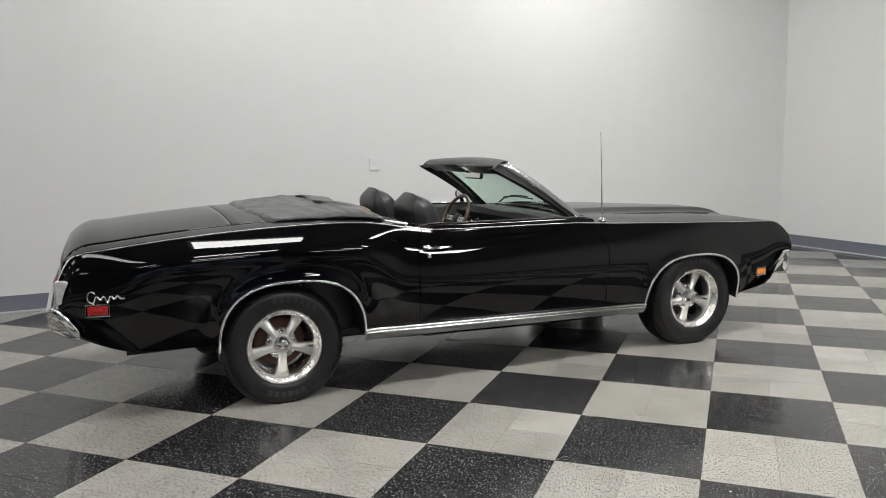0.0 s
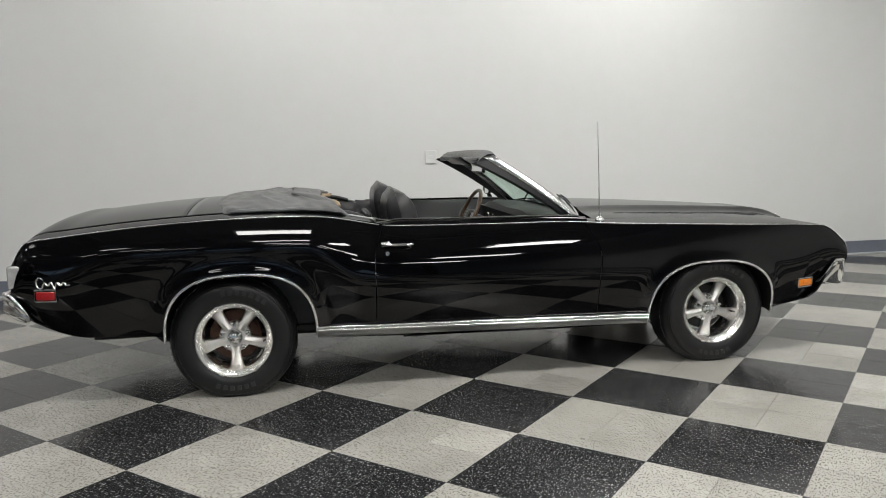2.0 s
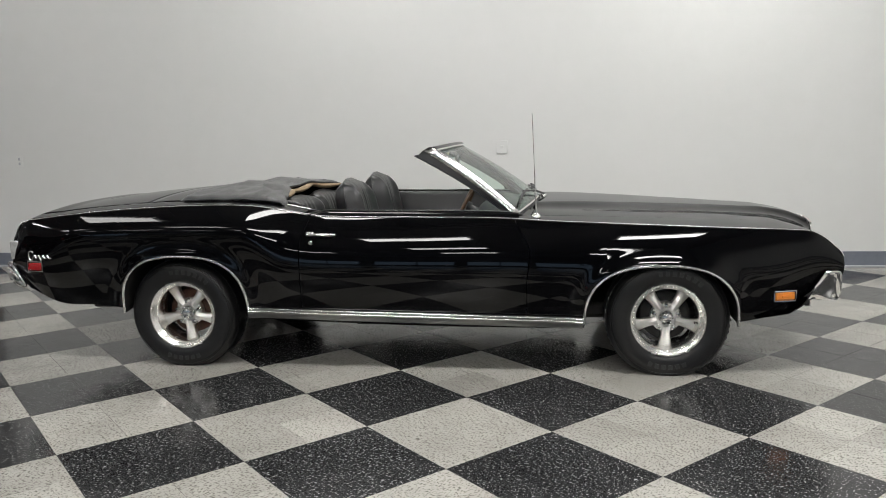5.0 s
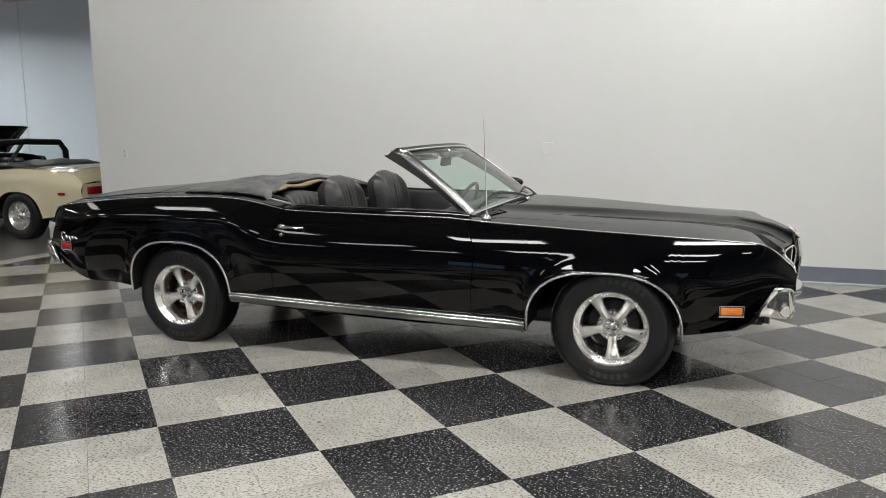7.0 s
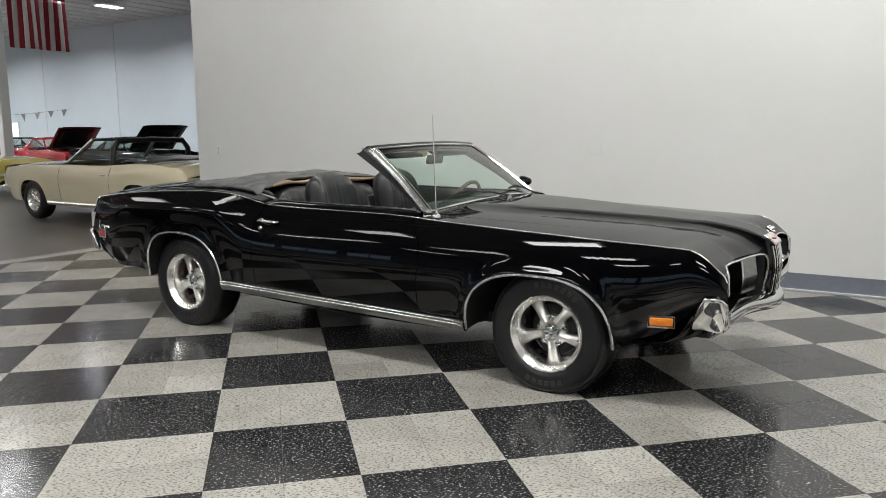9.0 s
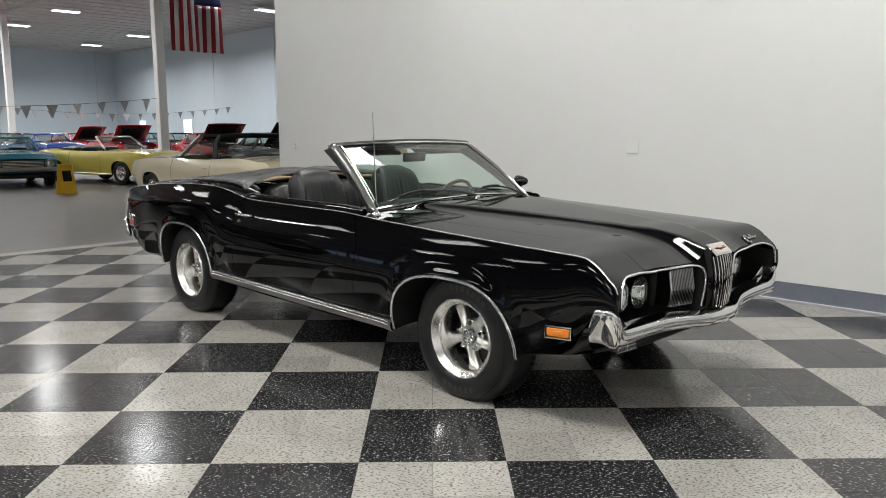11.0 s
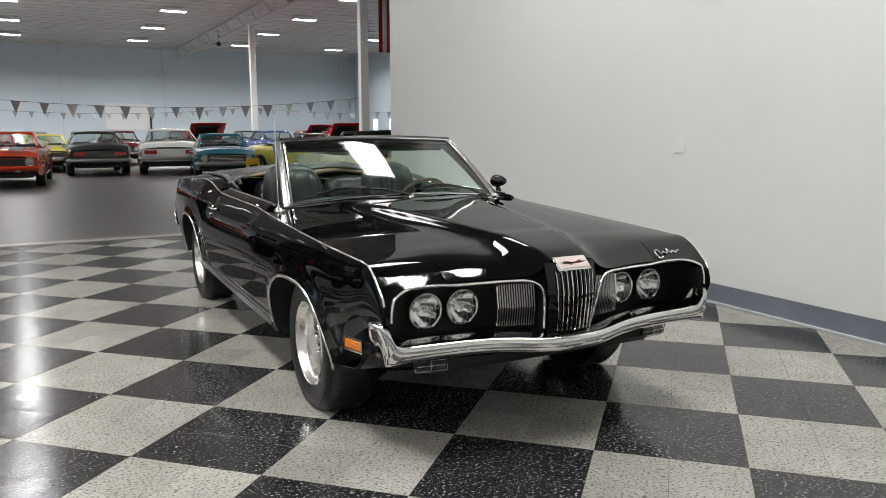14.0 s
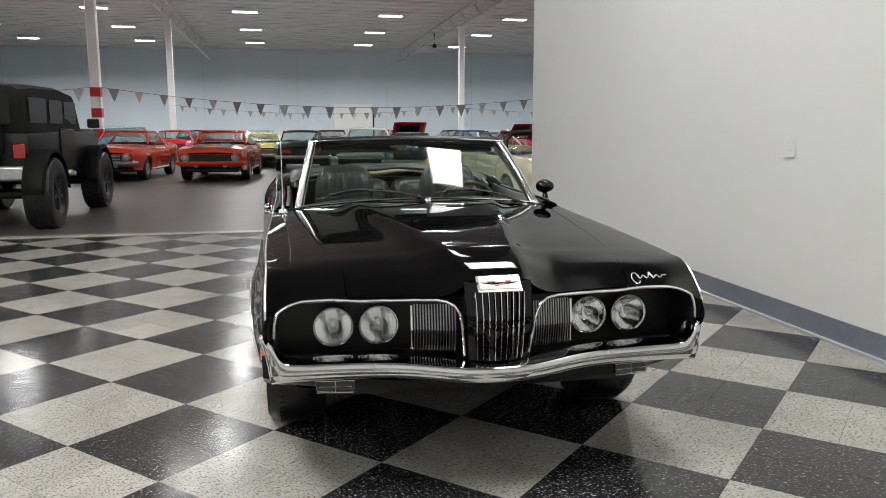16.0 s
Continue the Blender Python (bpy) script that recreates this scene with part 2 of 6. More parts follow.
def curve(xs, ys):
    """A smooth function through the given stations."""
    xs, ys = np.array(xs, float), np.array(ys, float)
    d = np.gradient(ys, xs)

    def f(x):
        x = min(max(x, xs[0]), xs[-1])
        i = min(max(int(np.searchsorted(xs, x)) - 1, 0), len(xs) - 2)
        h = xs[i + 1] - xs[i]
        t = (x - xs[i]) / h
        return float((2 * t**3 - 3 * t * t + 1) * ys[i] + (t**3 - 2 * t * t + t) * h * d[i] + (3 * t * t - 2 * t**3) * ys[i + 1] + (t**3 - t * t) * h * d[i + 1])

    return f


def sstep(a, b, x):
    t = min(max((x - a) / (b - a), 0.0), 1.0)
    return t * t * (3 - 2 * t)


def grid(bm, rows, close_u=False, close_v=False):
    """Faces between rows of points."""
    vs = [[bm.verts.new(p) for p in r] for r in rows]
    nr, nc = len(vs), len(vs[0])
    for i in range(nr if close_v else nr - 1):
        for j in range(nc if close_u else nc - 1):
            a, b = vs[i][j], vs[i][(j + 1) % nc]
            c, d = vs[(i + 1) % nr][(j + 1) % nc], vs[(i + 1) % nr][j]
            try:
                bm.faces.new((a, b, c, d))
            except ValueError:
                pass
    return vs


def box(bm, size, centre, bevel=0.0, m=None, segments=1):
    r = bmesh.ops.create_cube(bm, size=1.0)
    vs = r["verts"]
    bmesh.ops.scale(bm, vec=size, verts=vs)
    if bevel:
        es = list({e for v in vs for e in v.link_edges})
        g = bmesh.ops.bevel(bm, geom=es, offset=bevel, segments=segments, affect="EDGES", profile=0.5)
        vs = list({v for v in g["verts"]} | {v for v in vs if v.is_valid})
    mm = Matrix.Translation(centre) if m is None else m @ Matrix.Translation(centre)
    bmesh.ops.transform(bm, matrix=mm, verts=vs)
    return vs


def boxes(*specs):
    bm = bmesh.new()
    for s in specs:
        box(bm, *s)
    return bm


def sweep(bm, pts, radius, sides=8, squash=1.0, closed=False, up=(0, 0, 1)):
    """A round or flattened bar along points."""
    pts = [Vector(p) for p in pts]
    n = len(pts)
    rings = []
    for i, p in enumerate(pts):
        a = pts[(i - 1) % n] if closed or i else pts[0]
        b = pts[(i + 1) % n] if closed or i < n - 1 else pts[-1]
        t = (b - a).normalized()
        s = t.cross(Vector(up))
        if s.length < 1e-4:
            s = t.cross(Vector((1, 0, 0)))
        s.normalize()
        w = s.cross(t)
        r = radius(i / max(n - 1, 1)) if callable(radius) else radius
        rings.append([p + s * math.cos(k * math.tau / sides) * r + w * math.sin(k * math.tau / sides) * r * squash for k in range(sides)])
    vs = grid(bm, rings, close_u=True, close_v=closed)
    if not closed:
        bm.faces.new(vs[0])
        bm.faces.new(list(reversed(vs[-1])))
    return vs


def lathe(bm, profile, segs=32, m=None, closed=False):
    """Turn (radius, along) pairs about the y axis."""
    rows = []
    for k in range(segs):
        a = k * math.tau / segs
        rows.append([(r * math.cos(a), y, r * math.sin(a)) for r, y in profile])
    vs = grid(bm, rows, close_u=closed, close_v=True)
    flat = [v for r in vs for v in r]
    bmesh.ops.remove_doubles(bm, verts=flat, dist=1e-6)
    if m is not None:
        bmesh.ops.transform(bm, matrix=m, verts=[v for v in flat if v.is_valid])


def disc(bm, r, m, segs=24):
    g = bmesh.ops.create_circle(bm, cap_ends=True, radius=r, segments=segs)
    bmesh.ops.transform(bm, matrix=m, verts=g["verts"])


def spread(a, b, n):
    return [a + (b - a) * i / (n - 1) for i in range(n)]


# ---- car shell: a side surface whose lower edge follows sill and wheel openings ----
class Shell:
    def __init__(self, zt, zb, ym, dt, tuck, arches, wm=0.36, flare=0.016, fall=0.27, pinch=0.0):
        self.zt, self.zb, self.ym, self.dt, self.tuck, self.arches, self.mid, self.flare, self.fall, self.pinch = zt, zb, ym, dt, tuck, arches, wm, flare, fall, pinch

    def flat(self, s):
        """Share of the upper side that is a flat shoulder, over the rear wheel."""
        return 0.45 * sstep(-2.35, -2.0, s) * (1 - sstep(-1.0, -0.72, s))

    def arch(self, s):
        """Lower edge where s lies over a wheel: centre, half length, foot, rise."""
        for c, h, z0, rise in self.arches:
            x = abs(s - c) / h
            if x < 1:
                return z0 + rise * (1 - x**2.6) ** (1 / 2.6)
        return None

    def low(self, s):
        a = self.arch(s)
        return self.zb(s) if a is None else max(a, self.zb(s))

    def y(self, s, z):
        top, bot = self.zt(s), self.zb(s)
        w = min(max((top - z) / max(top - bot, 1e-3), 0), 1)
        ym = self.ym(s)
        dt = self.dt(s)
        mid = self.mid - self.fall * self.flat(s)
        if w < mid:
            t = w / mid
            k = self.flat(s)
            if k > 0:
                # a nearly flat shoulder, then a bend into the side
                n = 1 / (k + 0.44 * (1 - k))
                if t < k:
                    f = 1 - n * (1.12 * t - 0.12 * t * t / k)
                else:
                    f = 0.44 * n * (1 - t) ** 2 / (1 - k)
                y = ym - dt * f
            else:
                y = ym - dt * (1 - t) ** 2
        else:
            t = (w - mid) / (1 - mid)
            y = ym - self.tuck * t**1.8
        y -= self.pinch * sstep(1.85, 2.2, s) * w * w
        for c, h, z0, rise in self.arches:
            r = ((abs(s - c) / h) ** 2.6 + (max(z - z0, 0) / rise) ** 2.6) ** (1 / 2.6)
            if z > z0 - 0.1:
                y += self.flare * math.exp(-((r - 1.0) / 0.13) ** 2) * sstep(0, 0.25, min(w * 1.3, 1))
        return y

    def top(self, s, zc, y, power=2.2):
        """Height of the deck between the two edge lines; zc is the middle's height."""
        yt = self.ym(s) - self.dt(s)
        return self.zt(s) + (zc - self.zt(s)) * (1 - min(abs(y) / yt, 1) ** power)

    def stations(self, s0, s1, step=0.035):
        ss = list(np.arange(s0, s1, step)) + [s1]
        for c, h, _, _ in self.arches:
            for k in range(17):
                x = c - h * math.cos(math.pi * k / 16)
                for e in ((-1e-3, 0, 1e-3) if k in (0, 16) else (0,)):
                    if s0 < x + e < s1:
                        ss.append(x + e)
        ss = sorted(ss)
        out = [ss[0]]
        for s in ss[1:]:
            if s - out[-1] > 6e-4:
                out.append(s)
        out[-1] = s1
        return out

    def side(self, bm, s0, s1, sign, e0=None, e1=None, rows=40, fade=0.25):
        """One panel between s0 and s1; e0 and e1 bend its ends as functions of z."""
        out = []
        for s in self.stations(s0, s1):
            z1, z0 = self.zt(s), self.low(s)
            col = []
            for k in range(rows + 1):
                z = z1 + (z0 - z1) * (k / rows)
                q = s
                if e0:
                    q += (e0(z) - s0) * (1 - sstep(0, fade, s - s0))
                if e1:
                    q += (e1(z) - s1) * (1 - sstep(0, fade, s1 - s))
                col.append((q, sign * self.y(s, z), z))
            out.append(col)
        grid(bm, out)

# ---- setting: floors, walls, roof ----
floor = thing("floor", pose(0, 0, 0), "chequered light and dark vinyl tile floor", "floor", "", "structure")
bed = part("subfloor", boxes(((END_U - PART_U0 + 0.02, 34, 0.2), ((END_U + PART_U0) / 2, PART_V - 17, -0.1035))), SUBFLOOR, floor, smooth=False, m=hall(0, 0))

hall_floor = part("hall_floor", boxes(((60.0, 64, 0.2), (PART_U0 - 30.0, -3, -0.1))), CONCRETE, smooth=False, m=hall(0, 0))
tagged(hall_floor, "grey polished concrete floor of the large hall", "floor", "", "structure")
strip = part("threshold", boxes(((0.2, 34, 0.01), (PART_U0 - 0.1, PART_V - 17, 0.003), 0.002)), STRIP_PALE, smooth=False, m=hall(0, 0))
tagged(strip, "pale threshold strip along the edge of the tiles", "threshold", "", "structure")

partition = part("wall_partition", boxes(((END_U - PART_U0, 0.22, ROOF), ((END_U + PART_U0) / 2, PART_V + 0.11, ROOF / 2))), WALL_PAINT, smooth=False, m=hall(0, 0))
tagged(partition, "smooth white painted partition wall behind the car", "wall", "", "structure")
end_wall = part("wall_end", boxes(((0.22, 34, ROOF), (END_U + 0.11, PART_V - 17 + 0.22, ROOF / 2))), WALL_PAINT, smooth=False, m=hall(0, 0))
tagged(end_wall, "white painted end wall of the display bay", "wall", "", "structure")


def cove_base(name, length, m):
    """Rubber cove base: a flat strip with a swelling toe."""
    bm = bmesh.new()
    prof = [(0.0, 0.152), (-0.006, 0.15), (-0.008, 0.03), (-0.012, 0.014), (-0.022, 0.004), (-0.024, 0.0), (0.0, 0.0)]
    grid(bm, [[(x, y, z) for y, z in prof] for x in (0, length)], close_u=True)
    ob = part(name, bm, BASE_GREY, None, m=m)
    tagged(ob, "blue-grey cove base along the foot of the white wall", "baseboard", "", "structure")
    toe = part("toe_strip", boxes(((length, 0.014, 0.02), (length / 2, -0.031, 0.01), 0.004)), BASE_LIP, ob, "pale caulked toe strip", smooth=False)
    return ob


cove_base("baseboard", END_U - PART_U0, hall(PART_U0, PART_V - 0.001))
cove_base("baseboard", 33.0, hall(END_U - 0.001, PART_V, 0, -90))

far_wall = part("wall_far", boxes(((0.3, 64, ROOF), (-62.65, -3, ROOF / 2))), HALL_WALL, smooth=False, m=hall(0, 0))
tagged(far_wall, "pale blue painted far wall of the hall", "wall", "", "structure")
for nm, v in (("wall_side", 26.65), ("wall_rear", -33.0)):
    w = part(nm, boxes(((69.0, 0.3, ROOF), (-28.2, v, ROOF / 2))), HALL_WALL, smooth=False, m=hall(0, 0))
    tagged(w, "pale blue painted side wall of the hall", "wall", "", "structure")
closing = part("wall_closing", boxes(((0.3, 22.1, ROOF), (END_U + 0.3, 15.6, ROOF / 2))), HALL_WALL, smooth=False, m=hall(0, 0))
tagged(closing, "pale blue wall behind the partition", "wall", "", "structure")
roof = part("ceiling", boxes(((70, 61, 0.2), (-28.2, -3.2, ROOF + 0.1))), HALL_ROOF, smooth=False, m=hall(0, 0))
tagged(roof, "grey ribbed metal roof deck", "ceiling", "", "structure")

for u, w in SHOP_WINDOWS:
    t = thing("window_2", hall(u, REAR_V + 0.02, 0.4), "large bright shop window in a steel frame", "window", "shop windows", "structure")
    for x in (-w / 2, 0, w / 2):
        part("mullion", boxes(((0.07, 0.16, 2.8), (x, 0.06, 1.35), 0.01)), MATT_BLACK, t)
    for z in (-0.05, 2.75):
        part("rail", boxes(((w + 0.07, 0.16, 0.08), (0, 0.06, z), 0.01)), MATT_BLACK, t)


# ---- lamps ----
def strip_lamp(u, v, z, tube, group, label, hang, length=1.3, turn=0, tubes=4):
    t = thing("ceiling_light", hall(u, v, z, turn), label, "light", group)
    bm = boxes(((length + 0.06, 0.06 + 0.14 * tubes, 0.05), (0, 0, 0.03), 0.01))
    part("housing", bm, STEEL_PALE, t)
    for k in range(tubes):
        bm = bmesh.new()
        h = length / 2
        lathe(bm, [(0.0, -h), (0.016, -h), (0.016, h), (0.0, h)], 10, pose(0, 0.14 * (k - (tubes - 1) / 2), -0.02, 0, 0, 90))
        part("tube", bm, tube, t)
    if hang:
        for x in (-0.45, 0.45):
            bm = bmesh.new()
            sweep(bm, [(x, 0, 0.05), (x, 0, hang)], 0.004, 6)
            part("cable", bm, MATT_BLACK, t)
    return t


first = strip_lamp(*BAY_LAMPS[0], BAY_Z, TUBE, "bay lights", "wide six-tube fluorescent light hung on thin cables", ROOF - BAY_Z, 1.4, 0, 6)
for u, v in BAY_LAMPS[1:]:
    copy_thing(first, hall(u, v, BAY_Z))
first = strip_lamp(*HALL_LAMPS[0], 7.68, HALL_TUBE, "hall lights", "bright fluorescent high-bay light under the roof", 0.2, 1.3, 90)
for u, v in HALL_LAMPS[1:]:
    copy_thing(first, hall(u, v, 7.68, 90))


# ---- plates on the wall ----
def plate(u, z, w, h, sockets):
    t = thing("wall_plate", hall(u, PART_V - 0.001, z, 0), "white plastic plate on the white wall", "wall plate")
    part("cover", boxes(((w, 0.008, h), (0, -0.004, 0), 0.003)), PLASTIC_WHITE, t)
    for dz in sockets:
        part("socket", boxes(((w * 0.3, 0.004, h * 0.24), (0, -0.008, dz), 0.002)), BASE_LIP if len(sockets) > 1 else PLASTIC_WHITE, t)
    return t


plate(0.41, 1.205, 0.115, 0.125, (0.0,))
plate(-4.8, 1.15, 0.075, 0.118, (0.025, -0.025))

# ---- the black convertible ----
CAR = pose(-1.147, 1.287, 0, 0, 0, 44.4)
car = thing("convertible_car", CAR, "glossy black classic convertible with chrome trim and its top folded down", "car")

c_zt = curve([-2.5, -2.47, -2.43, -2.38, -2.3, -2.156, -1.98, -1.81, -1.64, -1.466, -1.293, -1.15, -1.037, -0.94, -0.867, -0.76, -0.651, -0.595, -0.45, -0.026, 0.557, 0.731, 1.074, 1.419, 1.766, 2.04, 2.14, 2.2, 2.258, 2.298, 2.308],
             [0.70, 0.79, 0.86, 0.888, 0.9, 0.917, 0.935, 0.949, 0.959, 0.967, 0.972, 0.973, 0.971, 0.966, 0.958, 0.94, 0.918, 0.908, 0.901, 0.894, 0.884, 0.872, 0.856, 0.841, 0.826, 0.814, 0.806, 0.776, 0.727, 0.684, 0.66])
c_zb = curve([-2.5, -2.42, -2.36, -2.226, -1.914, -1.75, -0.97, 0.95, 1.76, 1.9, 2.02, 2.12, 2.22, 2.345],
             [0.53, 0.475, 0.445, 0.392, 0.376, 0.362, 0.312, 0.274, 0.31, 0.328, 0.354, 0.4, 0.46, 0.55])
c_ym = curve([-2.5, -2.35, -2.2, -1.6, -1.0, 0.0, 0.7, 1.4, 1.9, 2.13, 2.25, 2.345], [0.86, 0.89, 0.912, 0.94, 0.945, 0.932, 0.926, 0.914, 0.888, 0.868, 0.86, 0.852])
c_dt = curve([-2.5, -2.0, -1.2, -0.6, 0.0, 0.7, 1.6, 2.1, 2.345], [0.03, 0.07, 0.1, 0.105, 0.1, 0.088, 0.06, 0.04, 0.02])
ARCH_R, ARCH_F = (-1.362, 0.394, 0.33, 0.351), (1.368, 0.412, 0.285, 0.342)
body = Shell(c_zt, c_zb, c_ym, c_dt, 0.05, (ARCH_R, ARCH_F), wm=0.48, fall=0.5, pinch=0.042)
S_REAR, S_DOOR0, S_DOOR1, S_FRONT = -2.49, -0.63, 0.62, 2.306


def door_rear(z):
    return -0.645 + 0.05 * sstep(0.74, 0.92, z)


def door_front(z):
    return 0.64 - 0.085 * sstep(0.7, 0.9, z) + 0.02 * sstep(0.45, 0.72, z)


GAP = 0.0026
for sign in (-1, 1):
    bm = bmesh.new()
    body.side(bm, S_REAR, S_DOOR0, sign, None, lambda z: door_rear(z) - GAP)
    thick(part("quarter_panel", bm, PAINT_BLACK, car), 0.006, False)
    bm = bmesh.new()
    body.side(bm, S_DOOR0, S_DOOR1, sign, lambda z: door_rear(z) + GAP, lambda z: door_front(z) - GAP)
    door = thick(part("door", bm, PAINT_BLACK, car), 0.006, False)
    bm = bmesh.new()
    body.side(bm, S_DOOR1, S_FRONT, sign, lambda z: door_front(z) + GAP, None)
    thick(part("front_fender", bm, PAINT_BLACK, car), 0.006, False)
    # door handle with its push button and lock
    y0 = body.y(-0.55, 0.80)
    bm = bmesh.new()
    sweep(bm, [(-0.60, sign * (y0 + 0.002), 0.803), (-0.59, sign * (y0 + 0.022), 0.804), (-0.55, sign * (y0 + 0.028), 0.803), (-0.47, sign * (y0 + 0.026), 0.801), (-0.445, sign * (y0 + 0.016), 0.80), (-0.44, sign * (y0 + 0.002), 0.80)],
          0.011, 10, 0.8)
    box(bm, (0.05, 0.012, 0.03), (-0.585, sign * (y0 + 0.004), 0.803), 0.005)
    part("door_handle", bm, CHROME, door, "chrome pull handle")
    bm = bmesh.new()
    lathe(bm, [(0.0, -0.008), (0.011, -0.008), (0.013, -0.004), (0.013, 0.01)], 16, pose(-0.577, sign * (body.y(-0.577, 0.757) + (0.002 if sign < 0 else -0.002)), 0.757, 0, 0, 0 if sign < 0 else 180))
    part("door_lock", bm, CHROME, door, "round chrome key lock")
    # upper bright moulding
    for a, b, n in ((-2.395, -0.61, 45), (-0.592, 0.555, 24), (0.562, 2.13, 34)):
        bm = bmesh.new()
        sweep(bm, [(s, sign * (c_ym(s) - c_dt(s) + 0.004), c_zt(s) - 0.003) for s in spread(a, b, n)], 0.0046, 8, 0.8)
        part("belt_moulding", bm, BRIGHT, car, "thin chrome moulding")
    bm = bmesh.new()
    sweep(bm, [(s, sign * (c_ym(s) - c_dt(s) + 0.004), c_zt(s) - 0.002) for s in spread(2.136, 2.303, 16)], 0.0044, 8, 0.8)
    part("fender_tip_moulding", bm, BRIGHT, car, "thin chrome moulding")
    bm = bmesh.new()
    sweep(bm, [(s, sign * (c_ym(s) - c_dt(s) + 0.004), c_zt(s)) for s in spread(-2.488, -2.402, 12)], 0.0055, 8, 0.8)
    part("tail_moulding", bm, BRIGHT, car, "thin chrome moulding")
    # wheel opening mouldings
    for (c, h, z0, rise), lo in ((ARCH_R, 0.345), (ARCH_F, 0.3)):
        pts = []
        for k in range(41):
            a = math.pi * k / 40
            x, zz = math.cos(a), math.sin(a)
            s = c - h * (abs(x) ** (2 / 2.6)) * (1 if x > 0 else -1)
            z = z0 + rise * zz ** (2 / 2.6)
            pts.append((s, z))
        pts = [(pts[0][0] + 0.006, lo)] + pts + [(pts[-1][0] - 0.006, lo)]
        bm = bmesh.new()
        sweep(bm, [(s, sign * (body.y(s, max(z, body.zb(s))) + 0.002), z + 0.002) for s, z in pts], 0.0075, 8, 0.75, up=(0, 1, 0))
        part("arch_moulding", bm, BRIGHT, car, "chrome wheel-opening moulding")
        bm = bmesh.new()
        grid(bm, [[(s, sign * (body.y(s, max(z, body.zb(s))) - 0.006), z), (s, sign * 0.8, z + 0.012), (s, sign * 0.5, z + 0.02)] for s, z in pts])
        part("wheel_well", bm, DARK, car)
    # rocker moulding: two bright ribs over a brushed band
    rk = bmesh.new()
    rows = []
    for s in spread(-0.968, 0.948, 40):
        z = 0.374 - 0.0215 * (s + 0.968)
        y = body.y(s, z) + 0.003
        rows.append([(s, sign * (y - 0.004), z), (s, sign * (y + 0.007), z - 0.002), (s, sign * (y + 0.007), z - 0.03), (s, sign * (y + 0.002), z - 0.045), (s, sign * (y - 0.012), z - 0.062), (s, sign * (y - 0.03), z - 0.066)])
    grid(rk, rows)
    part("rocker_moulding", rk, SILL_GREY, car, "brushed and bright ribbed sill moulding")
    for dz in (-0.002, -0.019):
        ribs = bmesh.new()
        sweep(ribs, [(s, sign * (body.y(s, 0.37) + 0.012), 0.374 - 0.0215 * (s + 0.968) + dz) for s in spread(-0.968, 0.948, 30)], 0.0052, 8, 0.8)
        part("sill_rib", ribs, BRIGHT, car)
    # side lamps
    for s, z, mat, w, h, lab in ((2.014, 0.456, AMBER, 0.122, 0.054, "amber side marker in a chrome frame"), (-2.318, 0.612, RED_LENS, 0.108, 0.058, "red side marker in a chrome frame")):
        y = body.y(s, z)
        slope = (body.y(s + 0.05, z) - body.y(s - 0.05, z)) / 0.1
        m = pose(s, sign * (y + 0.004), z, 0, 0, math.degrees(math.atan(slope)) * sign)
        lens = part("side_marker", boxes(((w - 0.014, 0.012, h - 0.014), (0, sign * 0.002, 0), 0.004)), mat, car, lab, m=m)
        bm = bmesh.new()
        sweep(bm, [(-w / 2, 0, -h / 2), (w / 2, 0, -h / 2), (w / 2, 0, h / 2), (-w / 2, 0, h / 2)], 0.006, 6, closed=True, up=(0, 1, 0))
        part("bezel", bm, CHROME, lens)
        part("lens_rib", boxes(((0.045, 0.014, 0.02), (0, sign * 0.004, 0), 0.004)), mat, lens)

# ---- hood and front fender tops ----
yh = curve([0.6, 1.0, 1.5, 1.9, 2.15, 2.3], [0.735, 0.70, 0.645, 0.595, 0.555, 0.545])
zc = curve([0.6, 0.915, 1.364, 1.905, 2.08, 2.17, 2.232, 2.27], [0.918, 0.902, 0.876, 0.842, 0.822, 0.79, 0.745, 0.722])
wb = curve([0.6, 1.0, 1.4, 2.0, 2.25, 2.4], [0.44, 0.36, 0.275, 0.165, 0.13, 0.12])
hb = curve([0.6, 0.75, 1.2, 2.0, 2.2, 2.3], [0.016, 0.024, 0.032, 0.036, 0.045, 0.05])
S0_HOOD, S1_HOOD = 0.70, 2.258


def hood_point(c, y):
    """c runs from cowl to nose."""
    s = S0_HOOD + (S1_HOOD - S0_HOOD) * c
    nose = 1 - sstep(0.10, 0.145, abs(y))
    t = min(max((abs(y) - wb(s) + 0.012) / 0.15, 0.0), 1.0)
    lift = hb(s) * (1 - t) ** 2.4
    z = body.top(s, zc(s), y, 3.0) + lift
    if c > 0.93:
        z += nose * 0.012 * (c - 0.93) / 0.07
    back = 0.03 * (abs(y) / 0.7) ** 2 * (1 - sstep(0, 0.12, c))
    return (s + 0.072 * (1 - sstep(0.12, 0.5, abs(y))) * sstep(0.86, 1.0, c) - back, y, z)


bm = bmesh.new()
cs = [k / 60 for k in range(61)]
rows = []
for c in cs:
    s = S0_HOOD + (S1_HOOD - S0_HOOD) * c
    half = yh(s) - 0.003
    rows.append([hood_point(c, half * k / 28) for k in range(-28, 29)])
grid(bm, rows)


def lip(y):
    """Front edge of the fender top, over the lamp opening and out to the fender's tip."""
    return 2.262 + 0.042 * sstep(0.69, 0.835, abs(y))


